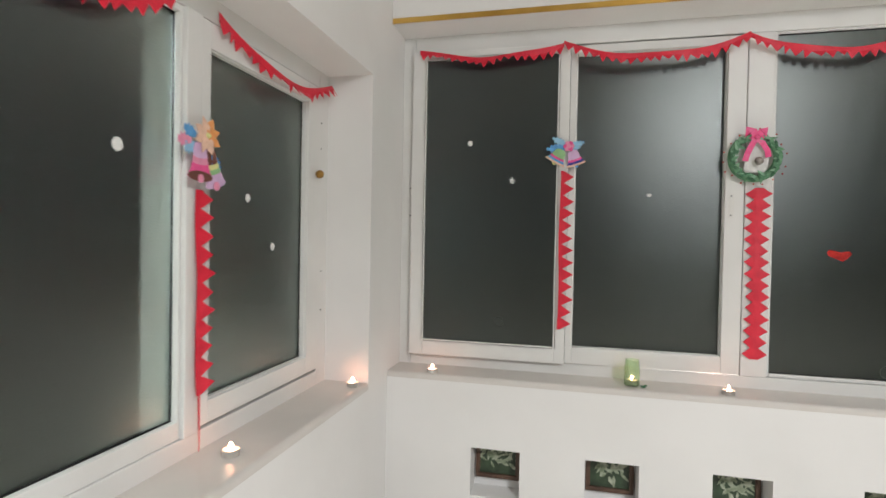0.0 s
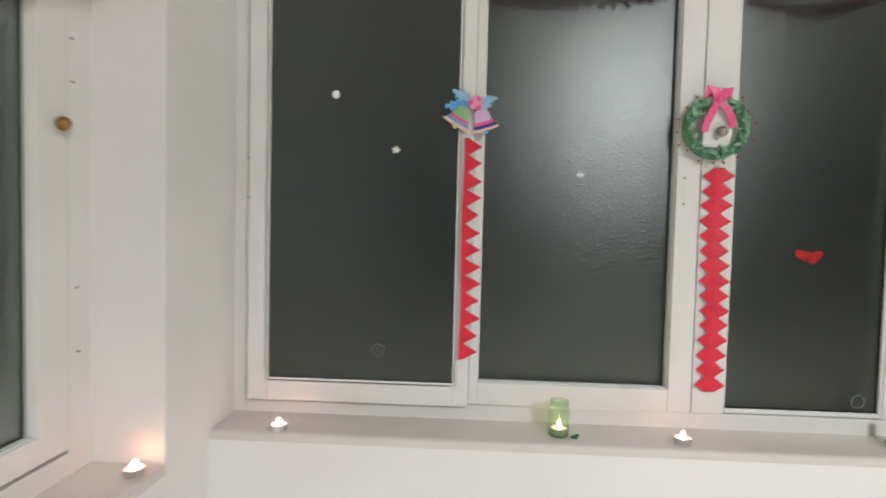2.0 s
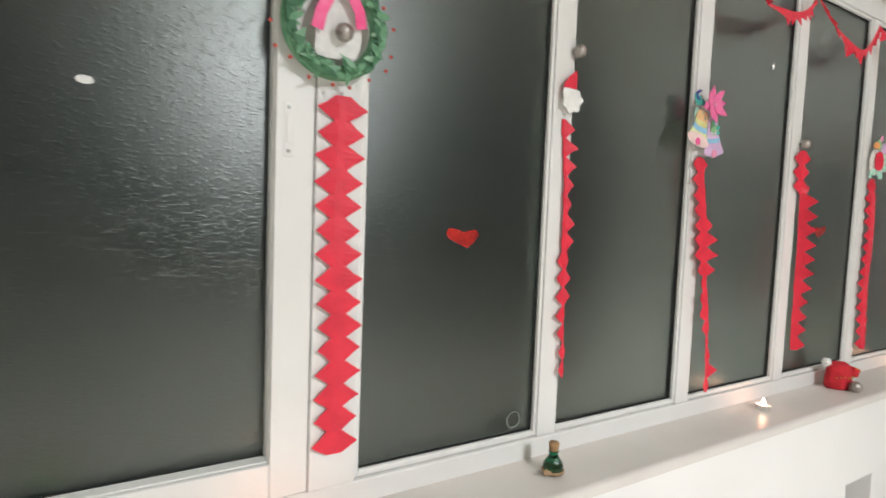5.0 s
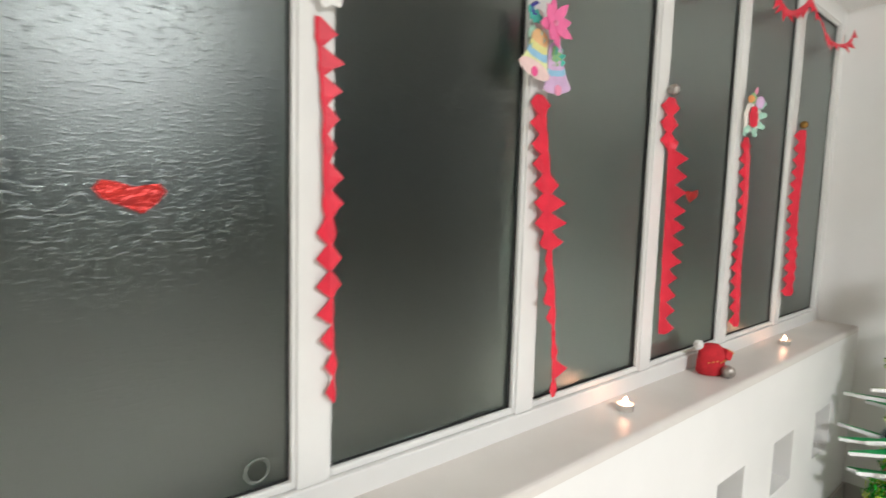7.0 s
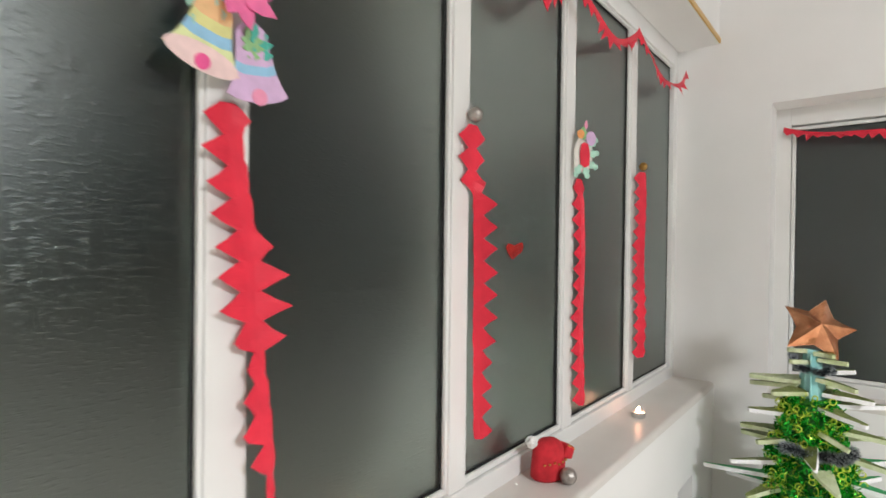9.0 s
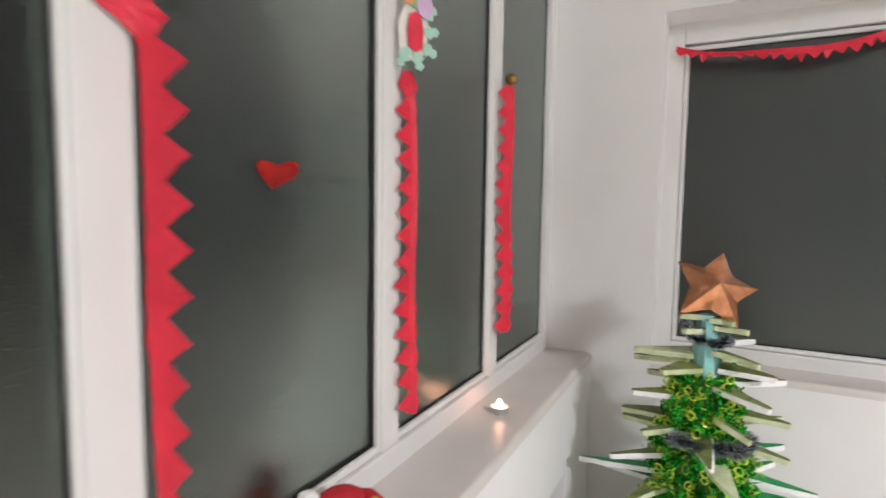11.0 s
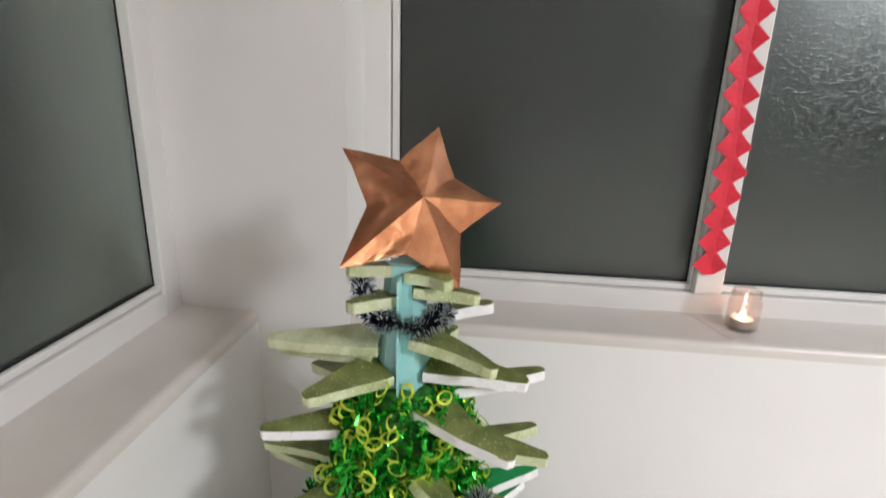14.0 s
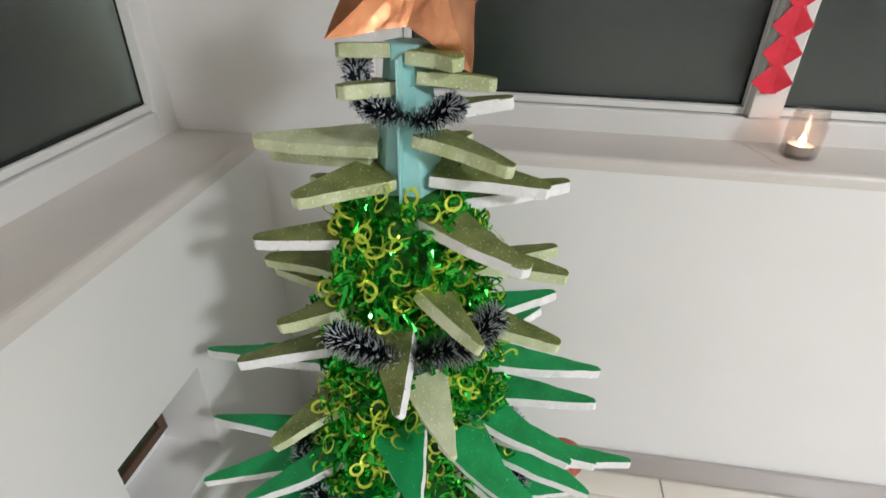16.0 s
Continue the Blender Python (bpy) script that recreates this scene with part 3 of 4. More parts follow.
# ---- red paper streamers ----
def streamer(m, teeth, length, zones, tip=0.62, tail=0.0, seed=0, label="", fold=0.006, off=0.004):
    """A hanging strip cut into teeth. zones: (share of the length where it ends, left valley, left tip, right valley, right tip[, how far the left tip, left valley, right valley, right tip stand off]);
    tip: where in a tooth its point lies; fold: how far the points stand off the window bar; off: how far the end does."""
    rnd = random.Random(seed)
    bm = bmesh.new()
    step = length / teeth
    shares = ((0.0, 0.0), (tip * 0.5, 0.47), (tip * 0.85, 0.86), (tip, 1.0), (tip + (1 - tip) * 0.45, 0.53))

    def shape(f):
        if len(zones) == teeth:
            return zones[min(teeth - 1, max(0, int(f * teeth)))][1:]
        k = next((i for i, q in enumerate(zones) if f <= q[0] + 1e-6), len(zones) - 1)
        here = zones[k][1:]
        for other, edge in ((k - 1, zones[k - 1][0] if k else -9), (k + 1, zones[k][0])):
            if 0 <= other < len(zones) and abs(f - edge) < 0.03:
                s = 0.5 * (1 - abs(f - edge) / 0.03)
                here = [a * (1 - s) + b * s for a, b in zip(here, zones[other][1:])]
        return here

    rows = []
    for k in range(teeth):
        size, lean = rnd.uniform(0.88, 1.08), rnd.uniform(-0.05, 0.05)
        for share, saw in shares + (((1.0, 0.0),) if k == teeth - 1 else ()):
            f = (k + share + (lean if 0 < share < 1 else 0)) / teeth
            lv, lt, rv, rt = shape(f)[:4]
            sway = 0.0020 * math.sin(9 * f + seed)
            l, r = lv + (lt - lv) * saw * size, rv + (rt - rv) * saw * size
            out = 0.0012 + 0.004 * math.sin(5 * f + seed) ** 2 + off * f
            row = []
            d = shape(f)[4:] or (0.0,) * 4
            depth = (d[1] + (d[0] - d[1]) * saw, d[1] + 0.3 * (d[2] - d[1]), d[2] - 0.3 * (d[2] - d[1]), d[2] + (d[3] - d[2]) * saw)
            for u, w in ((l, depth[0] + fold * abs(l - lv) / 0.03), (lv + 0.3 * (rv - lv), depth[1]), (rv - 0.3 * (rv - lv), depth[2]), (r, depth[3] + fold * abs(r - rv) / 0.03)):
                row.append(bm.verts.new((sway + u, -(out + w + 0.0005 * rnd.random()), -f * length + 0.0008 * rnd.uniform(-1, 1))))
            rows.append(row)
    for a, b in zip(rows, rows[1:]):
        for i in range(3):
            bm.faces.new((a[i], a[i + 1], b[i + 1], b[i]))
    if tail:
        a = rows[-1]
        end = [bm.verts.new((p.co.x * 0.25 + 0.004, -0.004, -length - tail)) for p in a[1:3]]
        bm.faces.new((a[1], a[2], end[1], end[0]))
    ob = part("paper_streamer", bm, RED)
    ob.matrix_basis = m
    mod = ob.modifiers.new("thickness", "SOLIDIFY")
    mod.thickness = 0.0007
    return tagged(ob, label or "red paper streamer cut into teeth, taped to a window bar", "streamer", "paper streamers")


streamer(on_north(0.005, 1.542, 0.034), 13, 0.576, ((1, -0.012, -0.012, -0.001, 0.037),), 0.5, seed=1, label="red paper streamer with teeth along one edge below bells")
streamer(on_north(0.649, 1.481, 0.005), 15, 0.584, ((0.6, -0.013, -0.041, 0.013, 0.040), (1, -0.011, -0.037, 0.015, 0.041)), 0.5, seed=2, label="wide red paper streamer with teeth on both edges below a wreath")
def by_tooth(rows):
    """Zones of one tooth each, from (left valley, left tip, right valley, right tip) in millimetres."""
    return tuple(((i + 1) / len(rows), *(v / 1000 for v in row)) for i, row in enumerate(rows))


streamer(on_north(1.152, 1.506), 14, 0.546, by_tooth([
    (-27, -26, -17, 8), (-22, -20, -13, 16), (-18, -16, -10, 16), (-15, -13, -6, 12), (-16, -15, -6, 6), (-15, -16, -4, 16), (-15, -18, -2, 15),
    (-13, -27, 0, 5), (-8, -29, 0, 14), (-5, -29, 0, 16), (-1, -26, 3, 5), (2, -19, 4, 6), (3, -10, 6, 10), (3, -10, 6, 8)]),
         0.52, seed=3, fold=0.008, label="red paper streamer with teeth hanging below a hat cut-out")
streamer(on_north(1.608, 1.468), 16, 0.602, by_tooth([
    (-26, -50, -4, 14), (-22, -52, 3, 4), (-18, -48, 8, 9), (-14, -42, 13, 14), (-8, -37, 18, 37), (-6, -36, 22, 58), (-6, -35, 22, 62), (0, -16, 24, 54),
    (11, 0, 26, 27), (12, -4, 31, 32), (12, -7, 35, 36), (24, 2, 37, 39), (27, 26, 36, 38), (28, 25, 40, 46), (30, 28, 44, 74), (30, 20, 40, 46)]),
         0.52, seed=4, off=0.028, label="red paper streamer twisted halfway, loose at its end")
streamer(on_north(2.078, 1.530), 14, 0.60, ((0.2, -0.010, -0.036, 0.010, 0.034, 0.0, 0.004, 0.008, 0.012), (0.70, 0.010, 0.009, 0.017, 0.023, 0.002, 0.003, 0.022, 0.050), (1, 0.012, 0.011, 0.019, 0.025, 0.004, 0.005, 0.020, 0.040)),
         0.52, seed=5, fold=0.0, label="red paper streamer with teeth hanging askew below a silver ball")
streamer(on_north(2.550, 1.478, 0.001), 14, 0.590, ((0.07, -0.006, -0.020, 0.014, 0.032, 0.001, 0.003, 0.008, 0.008), (0.65, 0.003, -0.030, 0.011, 0.013, 0.001, 0.005, 0.016, 0.016), (1, 0.003, -0.030, 0.011, 0.018, 0.001, 0.005, 0.016, 0.016)),
         0.55, seed=6, fold=0.0, label="red paper streamer with teeth along one edge below a candle cut-out")
streamer(on_north(3.000, 1.545, 0.001), 14, 0.600, ((0.6, -0.016, -0.036, 0.004, 0.007, 0.001, 0.012, 0.026, 0.027), (1, -0.016, -0.036, 0.004, 0.013, 0.001, 0.012, 0.024, 0.028)),
         0.55, seed=7, fold=0.0, label="red paper streamer with teeth below a bronze ball")
streamer(on_east(1.128, 1.440), 13, 0.562, ((0.5, -0.009, -0.030, 0.010, 0.030), (1, -0.007, -0.030, 0.012, 0.030)), 0.58, seed=8, fold=0.012, label="red paper streamer with teeth on both edges in the east window")
streamer(on_west(1.106, 1.385, 0.002), 11, 0.455, ((1, -0.014, -0.014, 0.004, 0.038),), 0.5, tail=0.13, seed=9, label="red paper streamer with a thin loose tail in the west window")


# ---- red paper garlands ----
def swag(parent, a, b, sag, tooth=0.030, seed=0, out=0.022):
    """A hanging band of paper with teeth on its lower edge, twisting a little along its length."""
    rnd = random.Random(seed)
    n = max(4, int(math.hypot(b[0] - a[0], b[1] - a[1]) / tooth)) * 2
    bm = bmesh.new()
    rows = []
    for i in range(n + 1):
        f = i / n
        u = a[0] + (b[0] - a[0]) * f
        v = a[1] + (b[1] - a[1]) * f - sag * 4 * f * (1 - f) + 0.004 * math.sin(11 * f + 2 * seed)
        w = 0.004 + out * 4 * f * (1 - f) + 0.003 * math.sin(7 * f + seed)
        turn = radians(10 + 18 * math.sin(4.1 * f + 1.7 * seed) + 12 * math.sin(13 * f + seed))
        band = 0.016 + 0.003 * math.sin(17 * f + seed)
        deep = band + (0.025 * rnd.uniform(0.65, 1.15) if i % 2 else 0.001)
        at = lambda d, t: (w + d * math.sin(t), v - d * math.cos(t))
        curl = turn + rnd.uniform(-0.25, 0.35)
        (w1, v1), (w2, v2) = at(band, turn), at(deep, curl)
        rows.append([bm.verts.new((u, -w, v)), bm.verts.new((u, -w1, v1)), bm.verts.new((u + 0.006 * rnd.uniform(-1, 1), -w2 - 0.0005, v2 - 0.0005))])
    for p, q in zip(rows, rows[1:]):
        for i in range(2):
            bm.faces.new((p[i], p[i + 1], q[i + 1], q[i]))
    ob = part("swag", bm, RED, parent)
    mod = ob.modifiers.new("thickness", "SOLIDIFY")
    mod.thickness = 0.0007


g = thing("paper_garland", "red toothed paper garland hung in swags along the long window", "garland", on_north(0, 0, 0.030))
HANG = [(-0.546, 2.012), (-0.005, 2.008), (0.605, 2.000), (1.115, 1.985), (1.585, 1.975), (2.050, 1.968), (2.447, 1.966), (2.905, 1.978), (3.440, 1.988)]
for k, (p, q) in enumerate(zip(HANG, HANG[1:])):
    swag(g, p, q, (0.042, 0.062, 0.066, 0.090, 0.105, 0.115, 0.092, 0.108)[k], seed=k, out=(0.020, 0.024, 0.022, 0.020, 0.018, 0.018, 0.018, 0.018)[k])
g = thing("paper_garland", "red toothed paper garland in the west window", "garland", on_west(0, 0, 0.004))
for k, (p, q, d) in enumerate((((0.42, 1.79), (1.010, 1.765), 0.075), ((1.155, 1.800), (1.745, 1.795), 0.066))):
    swag(g, p, q, d, seed=20 + k, out=0.012)
g = thing("paper_garland", "red toothed paper garland in the east window", "garland", on_east(0, 0, 0.004))
for k, (p, q, d) in enumerate((((-1.752, 1.754), (-1.115, 1.775), 0.060), ((-1.115, 1.775), (-0.42, 1.765), 0.07))):
    swag(g, p, q, d, seed=30 + k, out=0.018)


# ---- paper bells ----
ob = thing("paper_bells", "pair of paper bells with blue leaves and pink berries", "bell decoration", on_north(0.014, 1.605, 0.040) @ Matrix.Scale(0.80, 4), "paper bells")
for at, deg, size, mat in (((-0.004, 0.026), 184, 0.088, BLUE), ((-0.002, 0.034), 150, 0.074, SKY), ((0.010, 0.032), 14, 0.068, SKY), ((0.010, 0.026), -4, 0.050, SKY)):
    part("leaf", plate(turned(holly(size, size * 0.27, 5), at, deg), 0.0003 * len(ob.children), 0.0012, 0.003), mat, ob)
bell(ob, (-0.022, 0.016), 0.064, 0.070, -30, ((0, 0.55, LEAF), (0.55, 0.70, PINK), (0.70, 0.86, BLUE), (0.86, 1.0, PEACH)), YELLOW, 0.003)
bell(ob, (0.022, 0.012), 0.068, 0.064, 17, ((0, 0.58, LILAC), (0.58, 0.72, PINK), (0.72, 0.88, NAVY), (0.88, 1.0, PEACH)), BLUE, 0.005)
for i in range(7):
    a = math.tau * i / 6
    r = 0.0 if i == 6 else 0.0145
    part("berry", plate(circle(0.008 + r * math.cos(a), 0.030 + r * math.sin(a), 0.0100), 0.0075 + 0.0003 * i, 0.0012), PINK if i % 2 else ROSE, ob)

ob = thing("paper_bells", "pastel striped paper bells under a bright pink flower", "bell decoration", on_north(1.582, 1.550, 0.016), "paper bells")
for at, deg, size, mat in (((-0.012, 0.044), 158, 0.046, TEAL_PAPER), ((-0.014, 0.026), 196, 0.040, MINT), ((-0.006, 0.016), 214, 0.044, MINT), ((0.030, 0.016), -62, 0.046, TEAL_PAPER), ((0.026, 0.010), -80, 0.040, LEAF)):
    part("leaf", plate(turned(holly(size, 0.016), at, deg), 0.0004 * len(ob.children), 0.0012, 0.005), mat, ob)
bell(ob, (-0.014, 0.028), 0.076, 0.062, -13, ((0, 0.30, APRICOT), (0.30, 0.48, YELLOW), (0.48, 0.66, SKY), (0.66, 0.88, LIME_PAPER), (0.88, 1.0, PEACH)), PINK, 0.004, BLUSH, 0.36)
bell(ob, (0.028, 0.016), 0.086, 0.058, 8, ((0, 0.55, LILAC), (0.55, 0.68, SKY), (0.68, 1.0, LILAC)), ROSE, 0.002, LILAC)
for i in range(8):
    leaf = moved(plate(turned(petal(0.047, 0.025), (0, 0), 0), 0, 0.0012, 0.003), pose(0, 0, 0, 0, 0, -14 if i % 2 else -4))
    part("petal", moved(leaf, pose(0.010, -0.0105 - 0.0004 * i, 0.044, 0, -45 * i - 12, 0)), FLOWER_PINK, ob)
part("flower_centre", moved(ball_mesh(0.0055, 0.1), pose(0.010, -0.0165, 0.044)), ROSE, ob)
curl = bmesh.new()
path = [(-0.030 - 0.012 * math.sin(0.5 * k), 0.052 + 0.0035 * k) for k in range(8)]
for k, (p, q) in enumerate(zip(path, path[1:])):
    box(curl, (min(p[0], q[0]) - 0.0018, -0.0035, p[1]), (max(p[0], q[0]) + 0.0018, -0.0005, q[1]))
part("curl", curl, NAVY, ob, "curled navy paper scrap")

ob = thing("paper_bells", "pale paper bells with mint leaves and a navy rosette", "bell decoration", on_east(1.122, 1.500, 0.016), "paper bells")
for at, deg in (((-0.012, 0.016), 200), ((-0.010, 0.022), 180), ((0.010, 0.026), 18), ((0.012, 0.018), 5)):
    part("leaf", plate(turned(holly(0.048, 0.016), at, deg), 0, 0.0012, 0.003), MINT, ob)
bell(ob, (-0.026, 0.002), 0.052, 0.054, -14, ((0, 0.55, LILAC), (0.55, 0.70, YELLOW), (0.70, 1.0, CREAM)), SKY, 0.003)
bell(ob, (0.013, 0.005), 0.052, 0.050, 22, ((0, 0.55, PEACH), (0.55, 0.70, YELLOW), (0.70, 1.0, CREAM)), ROSE, 0.005)
part("bow", plate(turned(petal(0.034, 0.028), (-0.016, 0.006), 40), 0.007, 0.0015), ROSE, ob)
part("rosette", moved(ball_mesh(0.016, 0.35, 3), pose(0.004, -0.016, 0.046)), NAVY, ob)

ob = thing("paper_bells", "pink and brown paper bells under an orange flower", "bell decoration", on_west(1.086, 1.474, 0.022) @ Matrix.Scale(1.02, 4), "paper bells")
for at, deg, mat in (((-0.02, 0.022), 160, BLUE), ((-0.02, 0.005), 205, SKY), ((0.03, -0.01), -50, BLUE), ((-0.035, 0.01), 185, ROSE)):
    part("leaf", plate(turned(holly(0.040, 0.016), at, deg), 0, 0.0012, 0.003), mat, ob)
bell(ob, (-0.010, 0.012), 0.076, 0.054, 0, ((0, 0.42, LILAC), (0.42, 0.60, ROSE), (0.60, 1.0, PINK)), ROSE, 0.004, BROWN)
bell(ob, (0.020, 0.006), 0.084, 0.048, 16, ((0, 0.42, BROWN), (0.42, 0.55, YELLOW), (0.55, 0.68, LEAF), (0.68, 1.0, LILAC)), ROSE, 0.002, LILAC)
for i in range(8):
    part("petal", plate(turned(petal(0.042, 0.024), (0.004, 0.026), 45 * i + 20), 0.008 + 0.0003 * i, 0.0012, 0.003), ORANGE if i in (0, 1, 7) else PEACH, ob)
part("flower_centre", moved(ball_mesh(0.006, 0.1), pose(0.004, -0.0125, 0.026)), YELLOW, ob)


# ---- wreath ----
ob = thing("wreath", "green paper-leaf wreath with pink ribbon bow and silver ball", "wreath", on_north(0.628, 1.580, 0.024))
R = 0.070
ringbm = bmesh.new()
n, k = 40, 8
rows = [[ringbm.verts.new(((R + 0.012 * math.cos(math.tau * j / k)) * math.cos(math.tau * i / n), -0.008 * math.sin(math.tau * j / k), (R + 0.012 * math.cos(math.tau * j / k)) * math.sin(math.tau * i / n))) for j in range(k)] for i in range(n)]
for i in range(n):
    for j in range(k):
        ringbm.faces.new((rows[i][j], rows[(i + 1) % n][j], rows[(i + 1) % n][(j + 1) % k], rows[i][(j + 1) % k]))
part("ring", ringbm, WREATH_GREEN, ob)
rnd = random.Random(5)
for i in range(84):
    a = math.tau * i / 84 + rnd.uniform(-0.04, 0.04)
    r = R + rnd.uniform(-0.014, 0.012)
    deg = math.degrees(a) - 90 + rnd.uniform(-38, 38) + (35 if r > R else -35) * -1
    at = (r * math.cos(a), r * math.sin(a))
    leaf = plate(turned(petal(rnd.uniform(0.024, 0.036), rnd.uniform(0.009, 0.013)), (0, 0), deg), 0, 0.0008, rnd.uniform(0.001, 0.004))
    part("leaf", moved(leaf, pose(at[0], -0.008 - rnd.uniform(0, 0.008), at[1], rnd.uniform(-16, 16), 0, rnd.uniform(-22, 22))), (WREATH_GREEN, WREATH_PALE, WREATH_GREEN, WREATH_DEEP)[i % 4], ob)
for i in range(18):
    a = math.tau * (i + rnd.uniform(0, 0.6)) / 18
    r = R + rnd.uniform(0.018, 0.030)
    part("berry", moved(ball_mesh(0.0035, sub=1), pose(r * math.cos(a), -rnd.uniform(0.002, 0.014), r * math.sin(a))), BERRY, ob)


def ribbon_piece(points, wide):
    """A band of ribbon along (u, w, v) points."""
    bm = bmesh.new()
    rows = []
    for i, (u, w, v) in enumerate(points):
        p, q = points[max(0, i - 1)], points[min(len(points) - 1, i + 1)]
        du, dv = q[0] - p[0], q[2] - p[2]
        d = math.hypot(du, dv) or 1
        rows.append((bm.verts.new((u - dv / d * wide / 2, -w, v + du / d * wide / 2)), bm.verts.new((u + dv / d * wide / 2, -w - 0.002, v - du / d * wide / 2))))
    for p, q in zip(rows, rows[1:]):
        bm.faces.new((p[0], p[1], q[1], q[0]))
    return bm


bow = part("bow", ribbon_piece([(0.000, 0.020, 0.066), (-0.012, 0.030, 0.084), (-0.028, 0.024, 0.092), (-0.026, 0.014, 0.076), (-0.004, 0.018, 0.068)], 0.022), RIBBON, ob, "bright pink satin ribbon bow")
for pts, wide in (([(0.000, 0.020, 0.066), (0.012, 0.030, 0.082), (0.027, 0.024, 0.088), (0.024, 0.014, 0.074), (0.004, 0.018, 0.066)], 0.022),
                  ([(0.000, 0.020, 0.064), (-0.014, 0.022, 0.040), (-0.026, 0.018, 0.012), (-0.030, 0.012, -0.012)], 0.019),
                  ([(0.002, 0.020, 0.064), (0.018, 0.022, 0.046), (0.034, 0.018, 0.022), (0.040, 0.012, 0.000)], 0.019)):
    part("ribbon", ribbon_piece(pts, wide), RIBBON, bow)
part("knot", moved(ball_mesh(0.008, 0.15), pose(0, -0.024, 0.066)), RIBBON, bow)
card = [(-0.012, 0.052), (-0.022, 0.035), (-0.028, 0.005), (-0.031, -0.046), (-0.016, -0.050), (0.012, -0.050), (0.036, -0.044), (0.044, -0.015), (0.042, 0.012), (0.034, 0.036), (0.015, 0.052)]
part("bell_card", plate(card, 0.006, 0.0010, -0.004), WHITE, ob, "white paper bell inside the ring")
part("ball", moved(ball_mesh(0.0138, 0.08, 2), pose(0.009, -0.022, -0.013)), SILVER, ob, "crumpled silver foil ball", smooth=True)

# ---- foil balls on the bars ----
for m, r, mat, label in ((on_north(1.153, 1.644, 0.013), 0.0135, SILVER, "crumpled silver foil ball stuck above a paper hat"),
                         (on_north(2.082, 1.550, 0.013), 0.0145, SILVER, "crumpled silver foil ball stuck above a streamer"),
                         (on_north(3.036, 1.568, 0.013), 0.014, BRONZE, "crumpled bronze foil ball stuck above a streamer"),
                         (on_west(1.660, 1.488, 0.012), 0.0135, BRONZE, "crumpled bronze foil ball stuck on a window sash")):
    b = part("foil_ball", ball_mesh(r, 0.12, r * 900), mat, smooth=True)
    b.matrix_basis = m
    tagged(b, label, "ball", "foil balls")

# ---- paper hat and beard cut-out, candle cut-out ----
ob = thing("paper_cutout", "red paper hat over a white fluffy paper shape", "paper decoration", on_north(1.136, 1.555, 0.008) @ Matrix.Scale(0.92, 4))
part("hat", plate([(-0.026, 0.006), (-0.018, 0.022), (-0.004, 0.040), (0.012, 0.052), (0.016, 0.054), (0.017, 0.030), (0.016, 0.006)], 0.001, 0.0012, 0.002), RED, ob)
lobes = [(0.004 + (0.029 + 0.0035 * math.cos(7 * k)) * math.cos(k), -0.010 + (0.030 + 0.0035 * math.cos(7 * k)) * math.sin(k)) for k in (math.tau * i / 42 for i in range(42))]
part("beard", plate([(u, min(v, 0.010)) for u, v in lobes], 0.003, 0.0016, 0.002), WHITE, ob)
part("fold", plate([(-0.026, 0.004), (0.017, 0.004), (0.018, 0.012), (-0.024, 0.012)], 0.0052, 0.0010), WHITE, ob)

ob = thing("paper_cutout", "paper candle with mint leaves and lilac and orange flowers", "paper decoration", on_north(2.548, 1.548, 0.022) @ pose(0, 0, 0, 0, 0, -28) @ Matrix.Scale(0.90, 4))
part("backing", plate([(-0.030, -0.055), (-0.034, 0.0), (-0.020, 0.035), (0.012, 0.040), (0.030, 0.015), (0.028, -0.045), (0.0, -0.062)], 0.0, 0.0012), CREAM, ob)
for at, deg in (((0.012, -0.010), 10), ((0.010, -0.030), -25), ((0.0, -0.040), -70), ((0.014, 0.012), 40), ((-0.012, -0.04), -120)):
    part("leaf", plate(turned(holly(0.042, 0.014, 3), at, deg), 0.002, 0.0012, 0.002), MINT, ob)
part("candle", plate([(-0.014, -0.040), (-0.017, -0.010), (-0.012, 0.018), (0.000, 0.024), (0.012, 0.018), (0.018, -0.010), (0.016, -0.040), (0.002, -0.048)], 0.005, 0.0014), RED, ob)
part("flower", plate(circle(0.020, 0.036, 0.017, squash=1.25), 0.0066, 0.0012), LILAC, ob)
part("flower", plate(circle(-0.016, 0.046, 0.013), 0.0066, 0.0012), ORANGE, ob)
part("leaf", plate(turned(holly(0.040, 0.013, 3), (-0.002, 0.030), 95), 0.005, 0.0012), LEAF, ob)
part("bud", plate(turned(petal(0.028, 0.012), (0.002, 0.060), 88), 0.0066, 0.0012), ROSE, ob)

# ---- stickers on the glass ----
def sticker(name, label, m, outline, mat, thick=0.0008):
    ob = part(name, plate(outline, 0.0004, thick), mat)
    ob.matrix_basis = m
    return tagged(ob, label, "sticker", "window stickers")


def star_outline(r, inner=0.45, n=5, turn=90):
    return [((r if i % 2 == 0 else r * inner) * math.cos(radians(turn + 180 * i / n)), (r if i % 2 == 0 else r * inner) * math.sin(radians(turn + 180 * i / n))) for i in range(2 * n)]


